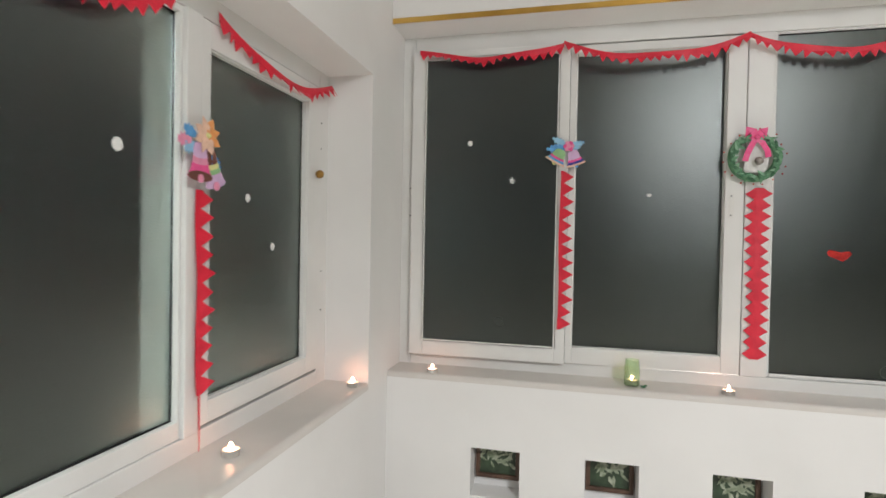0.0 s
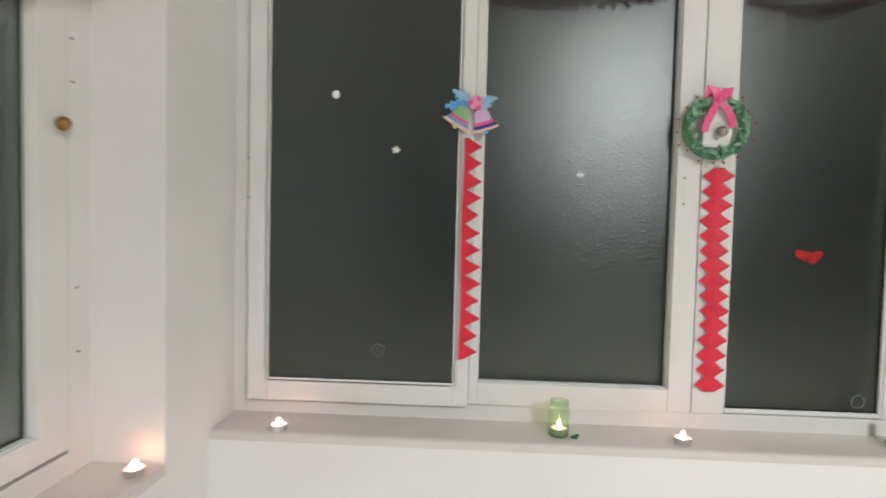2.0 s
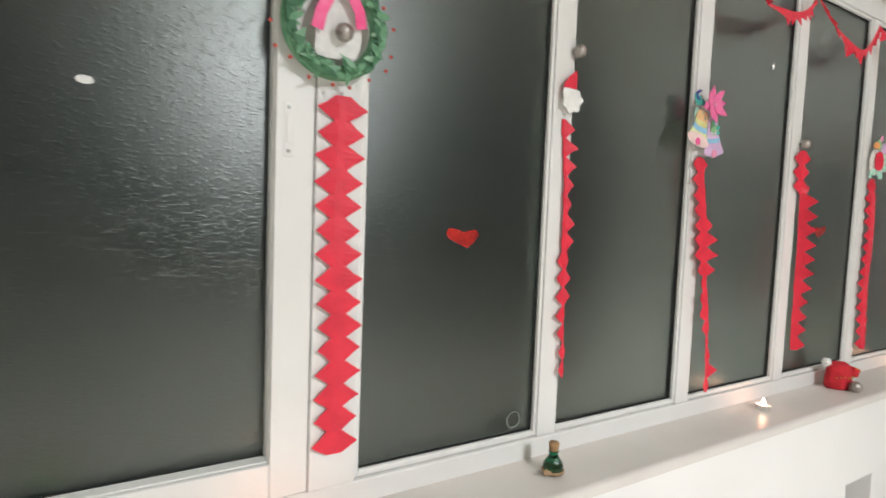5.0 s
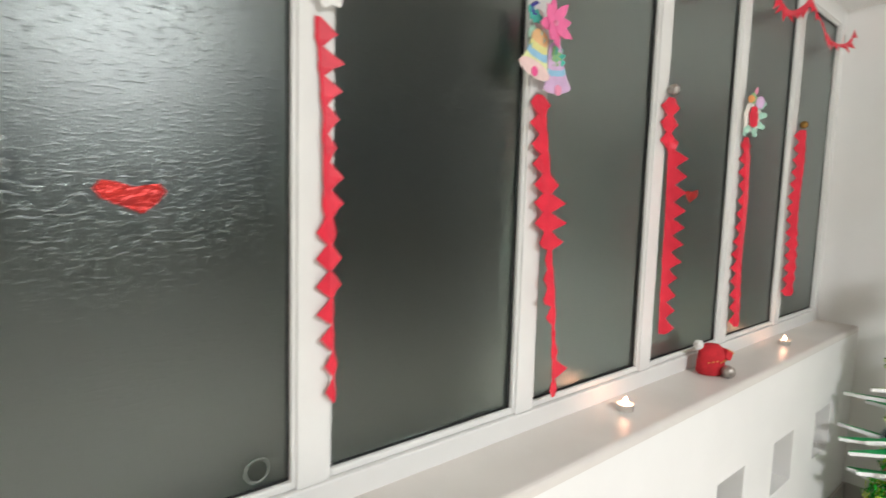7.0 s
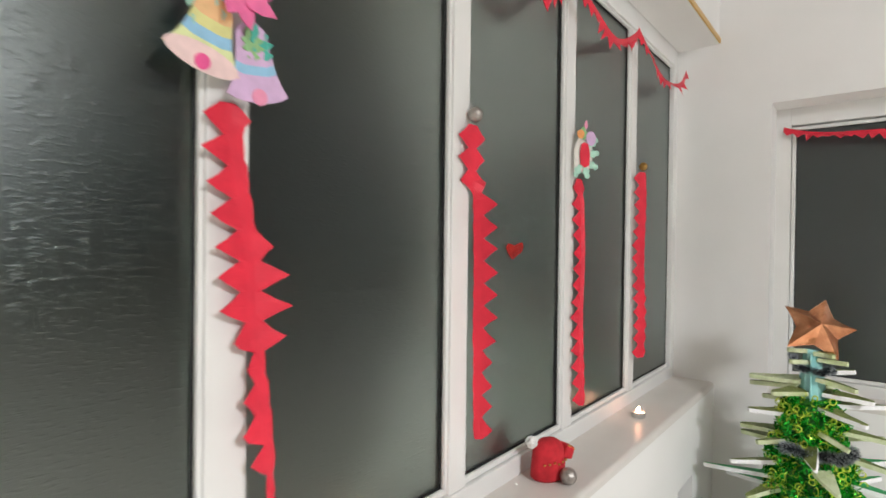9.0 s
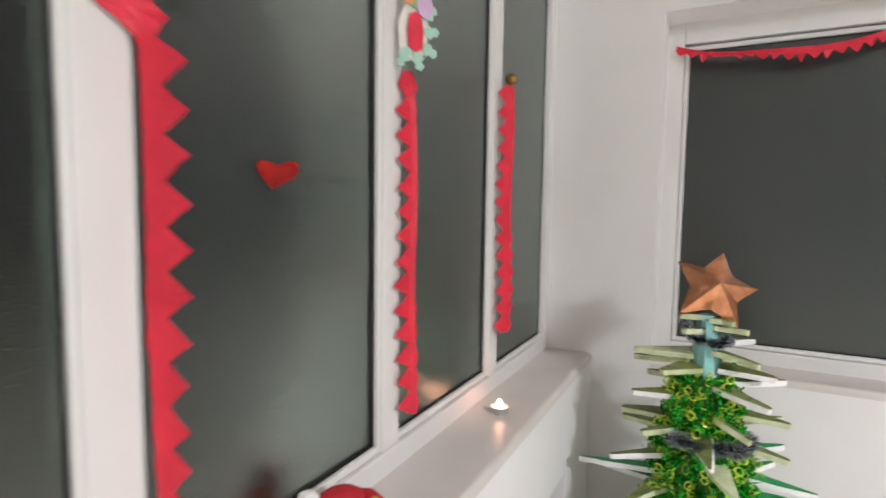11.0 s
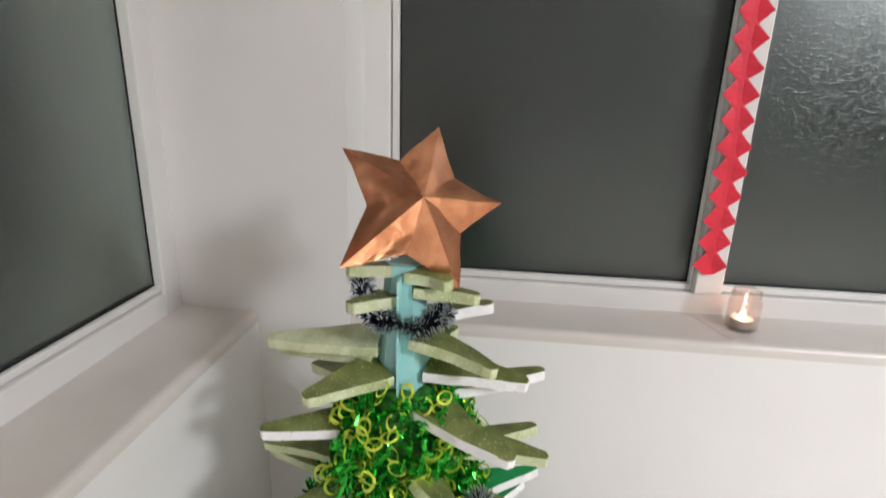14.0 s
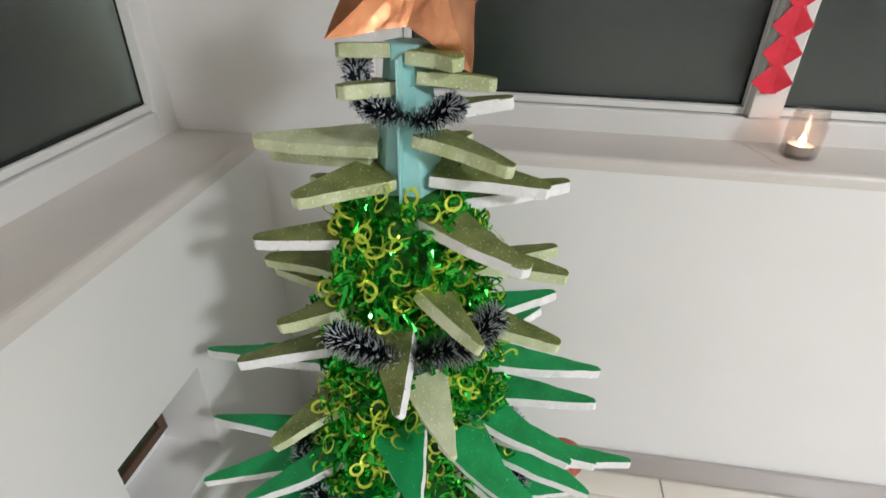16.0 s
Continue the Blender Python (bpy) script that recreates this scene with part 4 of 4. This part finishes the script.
for x, z, y in ((-0.346, 1.652, GLASS_N - 0.040), (1.937, 1.756, GLASS_N)):
    sticker("paper_dot", "small round white paper dot on frosted glass", pose(x, y, z), circle(0, 0, 0.0095 if x < 0 else 0.007, squash=1.15), WHITE)
sticker("paper_star", "small white paper star on frosted glass", pose(-0.185, GLASS_N - 0.040, 1.510, 0, 8, 0), star_outline(0.0155, 0.38), WHITE)
sticker("paper_diamond", "tiny white paper diamond on frosted glass", pose(0.307, GLASS_N + 0.015, 1.460), circle(0, 0, 0.011, 8, 0.55), WHITE)
for y, z, r in ((0.921, 1.454, 0.013), (1.336, 1.386, 0.011), (1.459, 1.255, 0.011)):
    sticker("paper_dot", "small round white paper dot on frosted glass", pose(GLASS_W, y, z, 0, 0, 90), circle(0, 0, r, squash=1.05), WHITE)
HEART = [(0.004, 0.012), (-0.010, 0.017), (-0.030, 0.020), (-0.037, 0.010), (-0.030, -0.001), (0.012, -0.019), (0.028, -0.006), (0.038, 0.008), (0.030, 0.017), (0.014, 0.015)]
sticker("paper_heart", "crooked shiny red heart sticker on frosted glass", pose(0.906, GLASS_N, 1.255), HEART, HEART_FOIL, 0.0012)
sticker("paper_heart", "crooked shiny red heart sticker on frosted glass", pose(2.286, GLASS_N, 1.290), [(-u, v) for u, v in reversed(HEART)], HEART_FOIL, 0.0012)
for x, z, y in ((-0.223, 0.979, GLASS_N - 0.040), (1.052, 0.875, GLASS_N)):
    cup = part("suction_cup", lathe([(0.0155, 0.0004), (0.0162, 0.0016), (0.0175, 0.0018), (0.0180, 0.0004), (0.0155, 0.0004)], 28, False), CUP_EDGE)
    cup.matrix_basis = pose(x, y - 0.0002, z, 90)
    tagged(cup, "clear plastic suction cup stuck to the glass", "suction cup", "suction cups")

# ---- tea lights ----
def flame_parts(parent, z, fire):
    part("wick", moved(lathe([(0.0009, 0), (0.0009, 0.006), (0.0, 0.0065)], 6), pose(0, 0, z)), WICK, parent)
    part("flame", moved(lathe([(0.0, 0), (0.0036, 0.0025), (0.0046, 0.0055), (0.0036, 0.0095), (0.0016, 0.0135), (0.0, 0.0165)], 12), pose(0, 0, z + 0.002)), fire, parent, "small bright candle flame", smooth=True)


def tea_light(x, y, z, label, group="tea lights", fire=FLAME):
    ob = thing("tea_light", label, "candle", pose(x, y, z), group)
    part("cup", lathe([(0.0185, 0.0), (0.0190, 0.001), (0.0195, 0.0150), (0.0200, 0.0155), (0.0190, 0.0155), (0.0185, 0.0030), (0.0, 0.0025)], 28), ALU, ob, "thin aluminium cup", smooth=True)
    part("wax", lathe([(0.0, 0.004), (0.0183, 0.004), (0.0183, 0.0148), (0.012, 0.0142), (0.0, 0.0135)], 24), WAX, ob)
    flame_parts(ob, 0.0136, fire)
    return ob


for x, y in ((-0.694, 1.123), (-0.655, 1.712), (-0.452, 1.972), (0.550, 1.992), (1.870, 2.037), (2.861, 2.029)):
    tea_light(x, y, SILL, "lit tea light in an aluminium cup on the window sill")


# ---- glass jars ----
def jar(x, y, r, h, glass, label):
    ob = thing("glass_jar", label, "jar", pose(x, y, SILL), "glass jars")
    t = 0.0022
    outer = [(r - 0.004, 0), (r, 0.004), (r, h * 0.70), (r - 0.003, h * 0.80), (r - 0.004, h * 0.84), (r - 0.002, h * 0.86), (r - 0.002, h * 0.89), (r - 0.004, h * 0.905), (r - 0.004, h)]
    inner = [(max(0.0, q - t), max(z, 0.004)) for q, z in reversed(outer)]
    part("body", lathe(outer + inner + [(0.0, 0.004)], 32), glass, ob, smooth=True)
    return ob


jar(0.250, 2.012, 0.0265, 0.090, JAR_GREEN, "pale green glass jar with a lit candle inside")
tea_light(0.250, 2.012, SILL + 0.0045, "lit tea light inside a green glass jar", "tea lights", JAR_FLAME)
jar(3.535, 1.072, 0.0275, 0.074, JAR_CLEAR, "clear glass jar with a lit candle inside")
tea_light(3.535, 1.072, SILL + 0.0045, "lit tea light inside a clear glass jar", "tea lights", JAR_FLAME)
lf = part("fallen_leaf", plate(turned(holly(0.028, 0.010, 3), (0, 0), 20), 0, 0.0012, 0.004), DARK_LEAF)
lf.matrix_basis = pose(0.276, 1.988, SILL + 0.0012, -80, 0, 20)
tagged(lf, "small dark green leaf scrap beside a jar", "leaf")

# ---- little corked bottle ----
ob = thing("corked_bottle", "small round dark green bottle with cork and twine", "bottle", pose(1.082, 2.023, SILL))
part("body", lathe([(0.0, 0), (0.014, 0.0), (0.019, 0.006), (0.0205, 0.014), (0.019, 0.023), (0.012, 0.033), (0.0095, 0.037), (0.0095, 0.046), (0.0105, 0.047), (0.0, 0.047)], 28), BOTTLE_GREEN, ob, smooth=True)
part("cork", lathe([(0.0, 0.0472), (0.0085, 0.0472), (0.0105, 0.060), (0.0100, 0.064), (0.0, 0.0645)], 16), CORK, ob, "pale brown cork stopper", smooth=True)
part("twine", lathe([(0.0208, 0.004), (0.0225, 0.006), (0.0228, 0.009), (0.0214, 0.011)], 24), TWINE, ob, "brown twine wound round the base")
part("bow", plate(turned(holly(0.022, 0.008, 2), (-0.018, 0.012), 165), 0.014, 0.0015), TWINE, ob)

# ---- red felt pouch with bobble ----
ob = thing("felt_pouch", "red felt pouch with white bobble, gold trim and silver ball", "pouch", pose(2.310, 2.040, SILL, 0, 0, -24))
prof = [(0.0, 0), (0.034, 0.0), (0.041, 0.008), (0.042, 0.030), (0.040, 0.058), (0.034, 0.076), (0.020, 0.085), (0.0, 0.086)]
bm = lathe(prof, 28)
for v in bm.verts:
    v.co.x *= 1.0 + 0.10 * noise.noise(v.co * 30)
    v.co.y *= 0.72
part("pouch", bm, FELT, ob, smooth=True)
part("opening", moved(boxed((-0.002, -0.020, 0.0), (0.024, 0.016, 0.030), 0.008), pose(0.026, -0.004, 0.046, 0, 20, 0)), FELT, ob, "folded red felt flap")
for i in range(9):
    a = radians(-130 + 16 * i)
    part("bead", moved(ball_mesh(0.0028, sub=1), pose(0.0430 * math.cos(a), 0.0315 * math.sin(a), 0.040 + 0.002 * (i % 3))), GOLD, ob)
for i in range(6):
    part("bead", moved(ball_mesh(0.0026, sub=1), pose(0.040 + 0.003 * i, -0.021, 0.071 - 0.002 * i)), GOLD, ob)
part("ball", moved(ball_mesh(0.018, 0.06, 8), pose(0.018, -0.046, 0.0185)), SILVER, ob, "silver foil ball")
part("bobble", moved(ball_mesh(0.013, 0.30, 4), pose(-0.042, 0.004, 0.084)), FLUFF, ob, "fluffy white bobble")


# ---- home-made tree ----
AX, AY = 3.157, 1.625
tree = thing("christmas_tree", "home-made cone tree with foam branches, tinsel and copper star", "tree", pose(AX, AY, FLOOR))
H0 = FLOOR


def cone_radius(z):
    return 0.018 + (1.03 - z) * 0.115


def body_radius(z):
    return 0.080 + (0.84 - z) * 0.17


bm = bmesh.new()
sides = 6
rows = [[bm.verts.new((cone_radius(z) * math.cos(math.tau * (i + 0.5) / sides), cone_radius(z) * math.sin(math.tau * (i + 0.5) / sides), z - H0)) for i in range(sides)] for z in (H0, 0.5, 1.008)]
for a, b in zip(rows, rows[1:]):
    for i in range(sides):
        bm.faces.new((a[i], a[(i + 1) % sides], b[(i + 1) % sides], b[i]))
bm.faces.new(rows[-1])
bm.faces.new(list(reversed(rows[0])))
part("cone", bm, TEAL_CARD, tree, "pale teal cardboard cone")
part("seam", boxed((-cone_radius(0.85) - 0.0035, -0.0012, 0.80 - H0), (-cone_radius(0.99) + 0.004, 0.0012, 1.0 - H0)), TEAL_CARD, tree)


def worn(outline, rnd):
    """The same outline with hand-cut, slightly crumbled edges."""
    points = []
    for (x0, y0), (x1, y1) in zip(outline, outline[1:] + outline[:1]):
        points.append((x0, y0))
        n = int(math.hypot(x1 - x0, y1 - y0) / 0.010)
        for i in range(1, n):
            points.append((x0 + (x1 - x0) * i / n + rnd.uniform(-0.0006, 0.0006), y0 + (y1 - y0) * i / n + rnd.uniform(-0.0010, 0.0010)))
    return points


def branch(z, az, length, kind, droop=0.0, wide=0.058):
    """A foam wedge from the cone outwards: painted on top, its sides bare, speckled or painted."""
    rnd = random.Random(int(z * 1000) + az)
    r0 = max(0.008, cone_radius(z) - 0.004)
    wide = min(wide, 0.022 + length * 0.26) if droop < 0.045 else 0.072
    th = 0.0125
    bm = bmesh.new()
    tip = 0.0045 if kind == "g" or droop > 0.045 else 0.0075
    skew = rnd.uniform(-0.006, 0.006)
    out = [(r0, -wide / 2), (r0 + (length - r0) * 0.55, -wide * 0.30 + skew), (length, -tip), (length + 0.003, 0), (length, tip), (r0 + (length - r0) * 0.55, wide * 0.30 + skew), (r0, wide / 2)]
    out = worn(out, rnd)
    low = [bm.verts.new((x, y, -th / 2)) for x, y in out]
    top = [bm.verts.new((x, y, th / 2)) for x, y in out]
    faces = [bm.faces.new(top), bm.faces.new(list(reversed(low)))]
    n = len(out)
    for i in range(n):
        f = bm.faces.new((low[i], low[(i + 1) % n], top[(i + 1) % n], top[i]))
        f.material_index = 1
    faces[1].material_index = 1
    bmesh.ops.bevel(bm, geom=list(bm.edges), offset=0.0010, segments=1, affect="EDGES")
    bmesh.ops.recalc_face_normals(bm, faces=bm.faces)
    for f in bm.faces:
        f.material_index = 0 if f.normal.z > 0.6 else 1
    fall = math.degrees(math.atan2(droop, max(0.02, length - r0)))
    m = pose(0, 0, z - H0 + droop, 0, 0, az) @ pose(0, 0, 0, rnd.uniform(-10, 10), fall + rnd.uniform(-3, 3), 0)
    moved(bm, m)
    paint = {"o": (OLIVE, OLIVE_PALE), "p": (OLIVE_PALE, OLIVE_PALE), "w": (OLIVE, FOAM), "g": (DEEP_GREEN, FOAM)}[kind]
    ob = part("branch", bm, paint[0], tree, {"o": "olive glitter foam branch", "p": "pale olive foam branch", "w": "olive foam branch with bare white sides", "g": "deep green foam branch with white sides"}[kind])
    ob.data.materials.append(paint[1])


BRANCHES = [
    (1.001, 110, 0.062, "o", 0), (1.000, 235, 0.065, "o", 0), (0.970, 140, 0.074, "o", 0), (0.979, 255, 0.086, "o", 0), (0.949, 285, 0.103, "w", -0.01),
    (0.915, 95, 0.157, "p", 0), (0.888, 80, 0.165, "o", 0.012), (0.845, 65, 0.145, "o", 0.012), (0.879, 135, 0.125, "o", 0.01), (0.914, 240, 0.122, "o", 0.012),
    (0.884, 262, 0.144, "w", 0.006), (0.857, 285, 0.173, "w", -0.008), (0.898, 320, 0.085, "o", 0), (0.816, 110, 0.163, "w", 0), (0.745, 85, 0.185, "o", 0.01),
]
BRANCHES += [
    (0.715, 78, 0.190, "o", 0.015), (0.832, 235, 0.158, "w", 0.02), (0.778, 265, 0.174, "o", 0.01), (0.760, 292, 0.180, "o", -0.01), (0.732, 125, 0.155, "o", 0.02),
    (0.648, 110, 0.210, "w", 0.03), (0.610, 91, 0.285, "g", 0.01), (0.720, 255, 0.180, "o", 0.01), (0.691, 290, 0.186, "g", -0.02),
    (0.630, 305, 0.200, "g", -0.03), (0.570, 80, 0.230, "g", 0.02), (0.595, 130, 0.198, "o", 0.04),
]
BRANCHES += [
    (0.621, 275, 0.241, "g", 0.03), (0.605, 262, 0.232, "g", -0.02), (0.466, 95, 0.290, "g", 0.0), (0.590, 244, 0.225, "g", 0.03), (0.545, 255, 0.245, "g", 0.01),
    (0.484, 270, 0.300, "g", 0.0), (0.470, 112, 0.285, "g", 0.01), (0.500, 127, 0.235, "g", 0.03),
    (0.455, 132, 0.290, "g", 0.02), (0.500, 236, 0.280, "g", 0.05), (0.46, 162, 0.25, "g", 0.05), (0.55, 40, 0.20, "g", 0.0), (0.62, 20, 0.18, "g", 0.0),
]
for b in BRANCHES:
    branch(*b)


def front_branch(base, tip, wide, kind, roll=0.0):
    """A foam wedge lying on the tinsel, from base to tip (from the tree's axis; heights over the room's zero)."""
    a, b = Vector(base) - Vector((0, 0, H0)), Vector(tip) - Vector((0, 0, H0))
    run = (b - a).normalized()
    side = Vector((0, 0, 1)).cross(run).normalized()
    side = (Matrix.Rotation(radians(roll), 3, run) @ side).normalized()
    up = run.cross(side)
    length, th = (b - a).length, 0.0125
    bm = bmesh.new()
    out = [(0, -wide / 2), (length * 0.5, -wide * 0.33), (length - 0.002, -0.004), (length, 0), (length - 0.002, 0.004), (length * 0.5, wide * 0.30), (0, wide / 2)]
    out = worn(out, random.Random(int(1000 * length) + int(900 * wide)))
    low = [bm.verts.new(a + run * u + side * v - up * th) for u, v in out]
    top = [bm.verts.new(a + run * u + side * v) for u, v in out]
    bm.faces.new(top)
    bm.faces.new(list(reversed(low)))
    n = len(out)
    for i in range(n):
        bm.faces.new((low[i], low[(i + 1) % n], top[(i + 1) % n], top[i]))
    bmesh.ops.bevel(bm, geom=list(bm.edges), offset=0.0010, segments=1, affect="EDGES")
    bmesh.ops.recalc_face_normals(bm, faces=bm.faces)
    for f in bm.faces:
        f.material_index = 0 if f.normal.dot(up) > 0.6 else 1
    paint = {"o": (OLIVE, OLIVE_PALE), "p": (OLIVE_PALE, OLIVE_PALE), "w": (OLIVE, FOAM), "g": (DEEP_GREEN, FOAM)}[kind]
    ob = part("branch", bm, paint[0], tree, {"o": "olive glitter foam branch", "p": "pale olive foam branch", "w": "olive foam branch with bare white sides", "g": "deep green foam branch with white sides"}[kind])
    ob.data.materials.append(paint[1])


for base, tip, wide, kind, roll in (((-0.070, -0.040, 0.784), (-0.134, -0.096, 0.774), 0.048, "o", -25), ((-0.088, 0.001, 0.745), (-0.174, -0.022, 0.713), 0.050, "w", 25),
                                    ((-0.092, -0.032, 0.688), (-0.169, -0.076, 0.659), 0.052, "p", 10), ((-0.105, -0.006, 0.612), (-0.195, -0.044, 0.600), 0.060, "g", 15),
                                    ((-0.088, -0.072, 0.605), (-0.160, -0.150, 0.575), 0.060, "g", 10), ((-0.020, -0.105, 0.535), (-0.073, -0.238, 0.499), 0.070, "g", 0)):
    front_branch(base, tip, wide, kind, roll)
rnd = random.Random(12)
for k in range(26):
    az = (k * 137) % 360
    reach = rnd.uniform(0.24, 0.29)
    if math.cos(radians(az)) > 0.5:
        reach = 0.22
    branch(0.40 - 0.011 * k, az, reach, "g", rnd.uniform(0.0, 0.04))

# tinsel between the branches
# solid core added behind the foil, its dark colour standing for shade
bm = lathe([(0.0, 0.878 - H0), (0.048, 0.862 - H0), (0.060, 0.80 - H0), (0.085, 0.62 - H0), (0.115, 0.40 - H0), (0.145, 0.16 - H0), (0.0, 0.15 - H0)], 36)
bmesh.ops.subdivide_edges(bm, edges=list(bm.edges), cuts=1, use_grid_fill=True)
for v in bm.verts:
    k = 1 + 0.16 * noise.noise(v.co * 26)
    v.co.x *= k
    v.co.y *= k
tagged(part("tinsel_core", bm, TINSEL_CORE, tree, "dark green core, shade between the tinsel pieces as colour", smooth=True), kind="stuff")


def tangle(count, seed, make, name, mat, label, z0=0.14, z1=0.868):
    """Many small foil pieces spread over the tree's body, as one mesh."""
    rnd = random.Random(seed)
    verts, faces = [], []
    for _ in range(count):
        f = rnd.random() ** 0.75
        z = z0 + (z1 - z0) * f
        a = rnd.uniform(0, math.tau)
        lump = noise.noise(Vector((2.2 * math.cos(a), 2.2 * math.sin(a), z * 16)))
        if lump < -0.12 and rnd.random() < 0.55:
            continue
        r = body_radius(z) * rnd.uniform(0.72, 1.0) * (1 + 0.26 * lump)
        if z > 0.82:
            r *= 0.86
        m = pose(r * math.cos(a), r * math.sin(a), z - H0, rnd.uniform(0, 360), rnd.uniform(0, 360), rnd.uniform(0, 360))
        vs, fs = make(rnd)
        base = len(verts)
        verts += [tuple(m @ Vector(v)) for v in vs]
        faces += [tuple(base + i for i in q) for q in fs]
    me = bpy.data.meshes.new(name)
    me.from_pydata(verts, [], faces)
    me.materials.append(mat)
    ob = new(name, me)
    ob.parent = tree
    tagged(ob, label, kind="stuff")
    return ob


def shred(rnd):
    l, w, b = rnd.uniform(0.006, 0.015), rnd.uniform(0.0012, 0.0030), rnd.uniform(-0.005, 0.005)
    return [(-l, -w, b), (-l, w, b), (0, -w, 0), (0, w, 0.001), (l, -w, b), (l, w, b)], [(0, 2, 3, 1), (2, 4, 5, 3)]


def loop(rnd):
    """A flat foil ribbon bent into a figure of eight or a single ring."""
    r, w, n = rnd.uniform(0.0085, 0.0130), rnd.uniform(0.0026, 0.0040), 12
    e = rnd.uniform(0.65, 1.0)
    vs, fs = [], []
    for k in range(1 if rnd.random() < 0.35 else 2):
        cx, base = (1.75 * r * k, len(vs))
        for i in range(n):
            a = math.tau * i / n
            lift = 0.002 * math.sin(a + k)
            vs += [(cx + r * math.cos(a), e * r * math.sin(a), lift), (cx + (r - w) * math.cos(a), e * (r - w) * math.sin(a), lift + 0.0008)]
        fs += [(base + 2 * i, base + 2 * ((i + 1) % n), base + 2 * ((i + 1) % n) + 1, base + 2 * i + 1) for i in range(n)]
    return vs, fs


tangle(8500, 3, shred, "tinsel", TINSEL_GREEN, "shiny shredded green foil tinsel")
tangle(1250, 4, loop, "tinsel", TINSEL_LIME, "lime green foil loops among the tinsel")
tangle(600, 5, loop, "tinsel", TINSEL_GREEN, "dark green foil loops among the tinsel")


def brush_point(f):
    """Where the wound brush runs: three slanting rings, f from 0 to 3."""
    k = min(2, int(f))
    g = f - k
    az = radians((85, 146, 60)[k] + g * (190, 100, 300)[k])
    z = (0.992 - 0.040 * min(1, g / 0.4), 0.738 - 0.010 * math.sin(math.pi * g), 0.492 - 0.05 * g)[k] + 0.004 * math.sin(17 * f)
    return az, z, (0.047, body_radius(z) + 0.016, body_radius(z) + 0.012)[k]


def brush_garland(count, seed, tips, name, mat, label):
    """Bristles round that line; tips: only their outer ends."""
    rnd = random.Random(seed)
    verts, faces = [], []
    for _ in range(count):
        f = rnd.choice((0, 1, 1, 2, 2)) + rnd.random() * 0.9999
        az, z, R = brush_point(f)
        c = Vector((R * math.cos(az), R * math.sin(az), z - H0))
        along = Vector((-math.sin(az), math.cos(az), -0.1)).normalized()
        d = Vector((rnd.gauss(0, 1), rnd.gauss(0, 1), rnd.gauss(0, 1)))
        d -= along * d.dot(along)
        d = (d.normalized() + along * rnd.uniform(-0.35, 0.35)) * rnd.uniform(0.014, 0.022) * (0.78 if f < 1 else 1.0)
        side = d.cross(along).normalized() * 0.0008
        a, b = (0.62, 1.04) if tips else (0.0, 0.80)
        p, q = c + d * a, c + d * b
        base = len(verts)
        verts += [tuple(p - side), tuple(p + side), tuple(q + side * 0.5), tuple(q - side * 0.5)]
        faces.append((base, base + 1, base + 2, base + 3))
    me = bpy.data.meshes.new(name)
    me.from_pydata(verts, [], faces)
    me.materials.append(mat)
    ob = new(name, me)
    ob.parent = tree
    tagged(ob, label, kind="stuff")


brush_garland(11000, 6, False, "brush_tinsel", TINSEL_DARK, "dark navy bottle-brush tinsel wound round")
brush_garland(4200, 7, True, "brush_tinsel", TINSEL_WHITE, "white frosted tips of the bottle-brush tinsel")

# copper star, folded to a ridge along each arm
TIPS = [(3.225, 1.598, 1.151), (3.206, 1.522, 1.069), (3.140, 1.562, 0.985), (3.100, 1.683, 1.016), (3.173, 1.697, 1.130)]
C = sum((Vector(t) for t in TIPS), Vector()) / 5
FRONT, BACK = Vector((3.128, 1.601, 1.089)), Vector((3.208, 1.622, 1.052))
bm = bmesh.new()
tips = [Vector(t) for t in TIPS]
inner = [C + ((tips[i] + tips[(i + 1) % 5]) / 2 - C) * 0.66 for i in range(5)]
vt = [bm.verts.new(p - Vector((AX, AY, H0))) for p in tips]
vi = [bm.verts.new(p - Vector((AX, AY, H0))) for p in inner]
for top in (FRONT, BACK):
    c = bm.verts.new(top - Vector((AX, AY, H0)))
    for i in range(5):
        bm.faces.new((c, vt[i], vi[i]))
        bm.faces.new((c, vi[i], vt[(i + 1) % 5]))
bmesh.ops.subdivide_edges(bm, edges=list(bm.edges), cuts=2, use_grid_fill=True)
bmesh.ops.triangulate(bm, faces=list(bm.faces))
for v in bm.verts:
    v.co += Vector((noise.noise(v.co * 35), noise.noise(v.co * 35 + Vector((9, 0, 0))), noise.noise(v.co * 35 + Vector((0, 9, 0))))) * 0.0031
part("star", bm, COPPER, tree, "folded copper foil five-pointed star")

# terracotta glitter balls on the low branches
for x, y, z in ((3.206, 1.402, 0.405), (3.195, 1.440, 0.325), (3.080, 1.735, 0.375)):
    part("ball", moved(ball_mesh(0.030, 0.03, x * 9), pose(x - AX, y - AY, z - H0)), TERRACOTTA, tree, "terracotta glitter ball", smooth=True)


# ---- floor tiles ----
side = 0.40
tile = None
for i in range(11):
    for j in range(13):
        x0, y0 = WX + 0.012 + side * i, NY - 0.012 - side * (j + 1)
        x1 = min(x0 + side, EX - 0.0108)
        if x1 - x0 < 0.05 or y0 < -3.1:
            continue
        if x1 - x0 > side - 0.001 and tile:
            ob = new("tile", tile)
        else:
            me = mesh_of(boxed((0.002, 0.002, -0.004), (x1 - x0 - 0.002, side - 0.002, 0.0), 0.0015), "tile", FLOOR_TILE)
            ob = new("tile", me)
            if x1 - x0 > side - 0.001:
                tile = me
        ob.parent = bpy.data.objects["floor"]
        ob.location = (x0, y0, FLOOR)
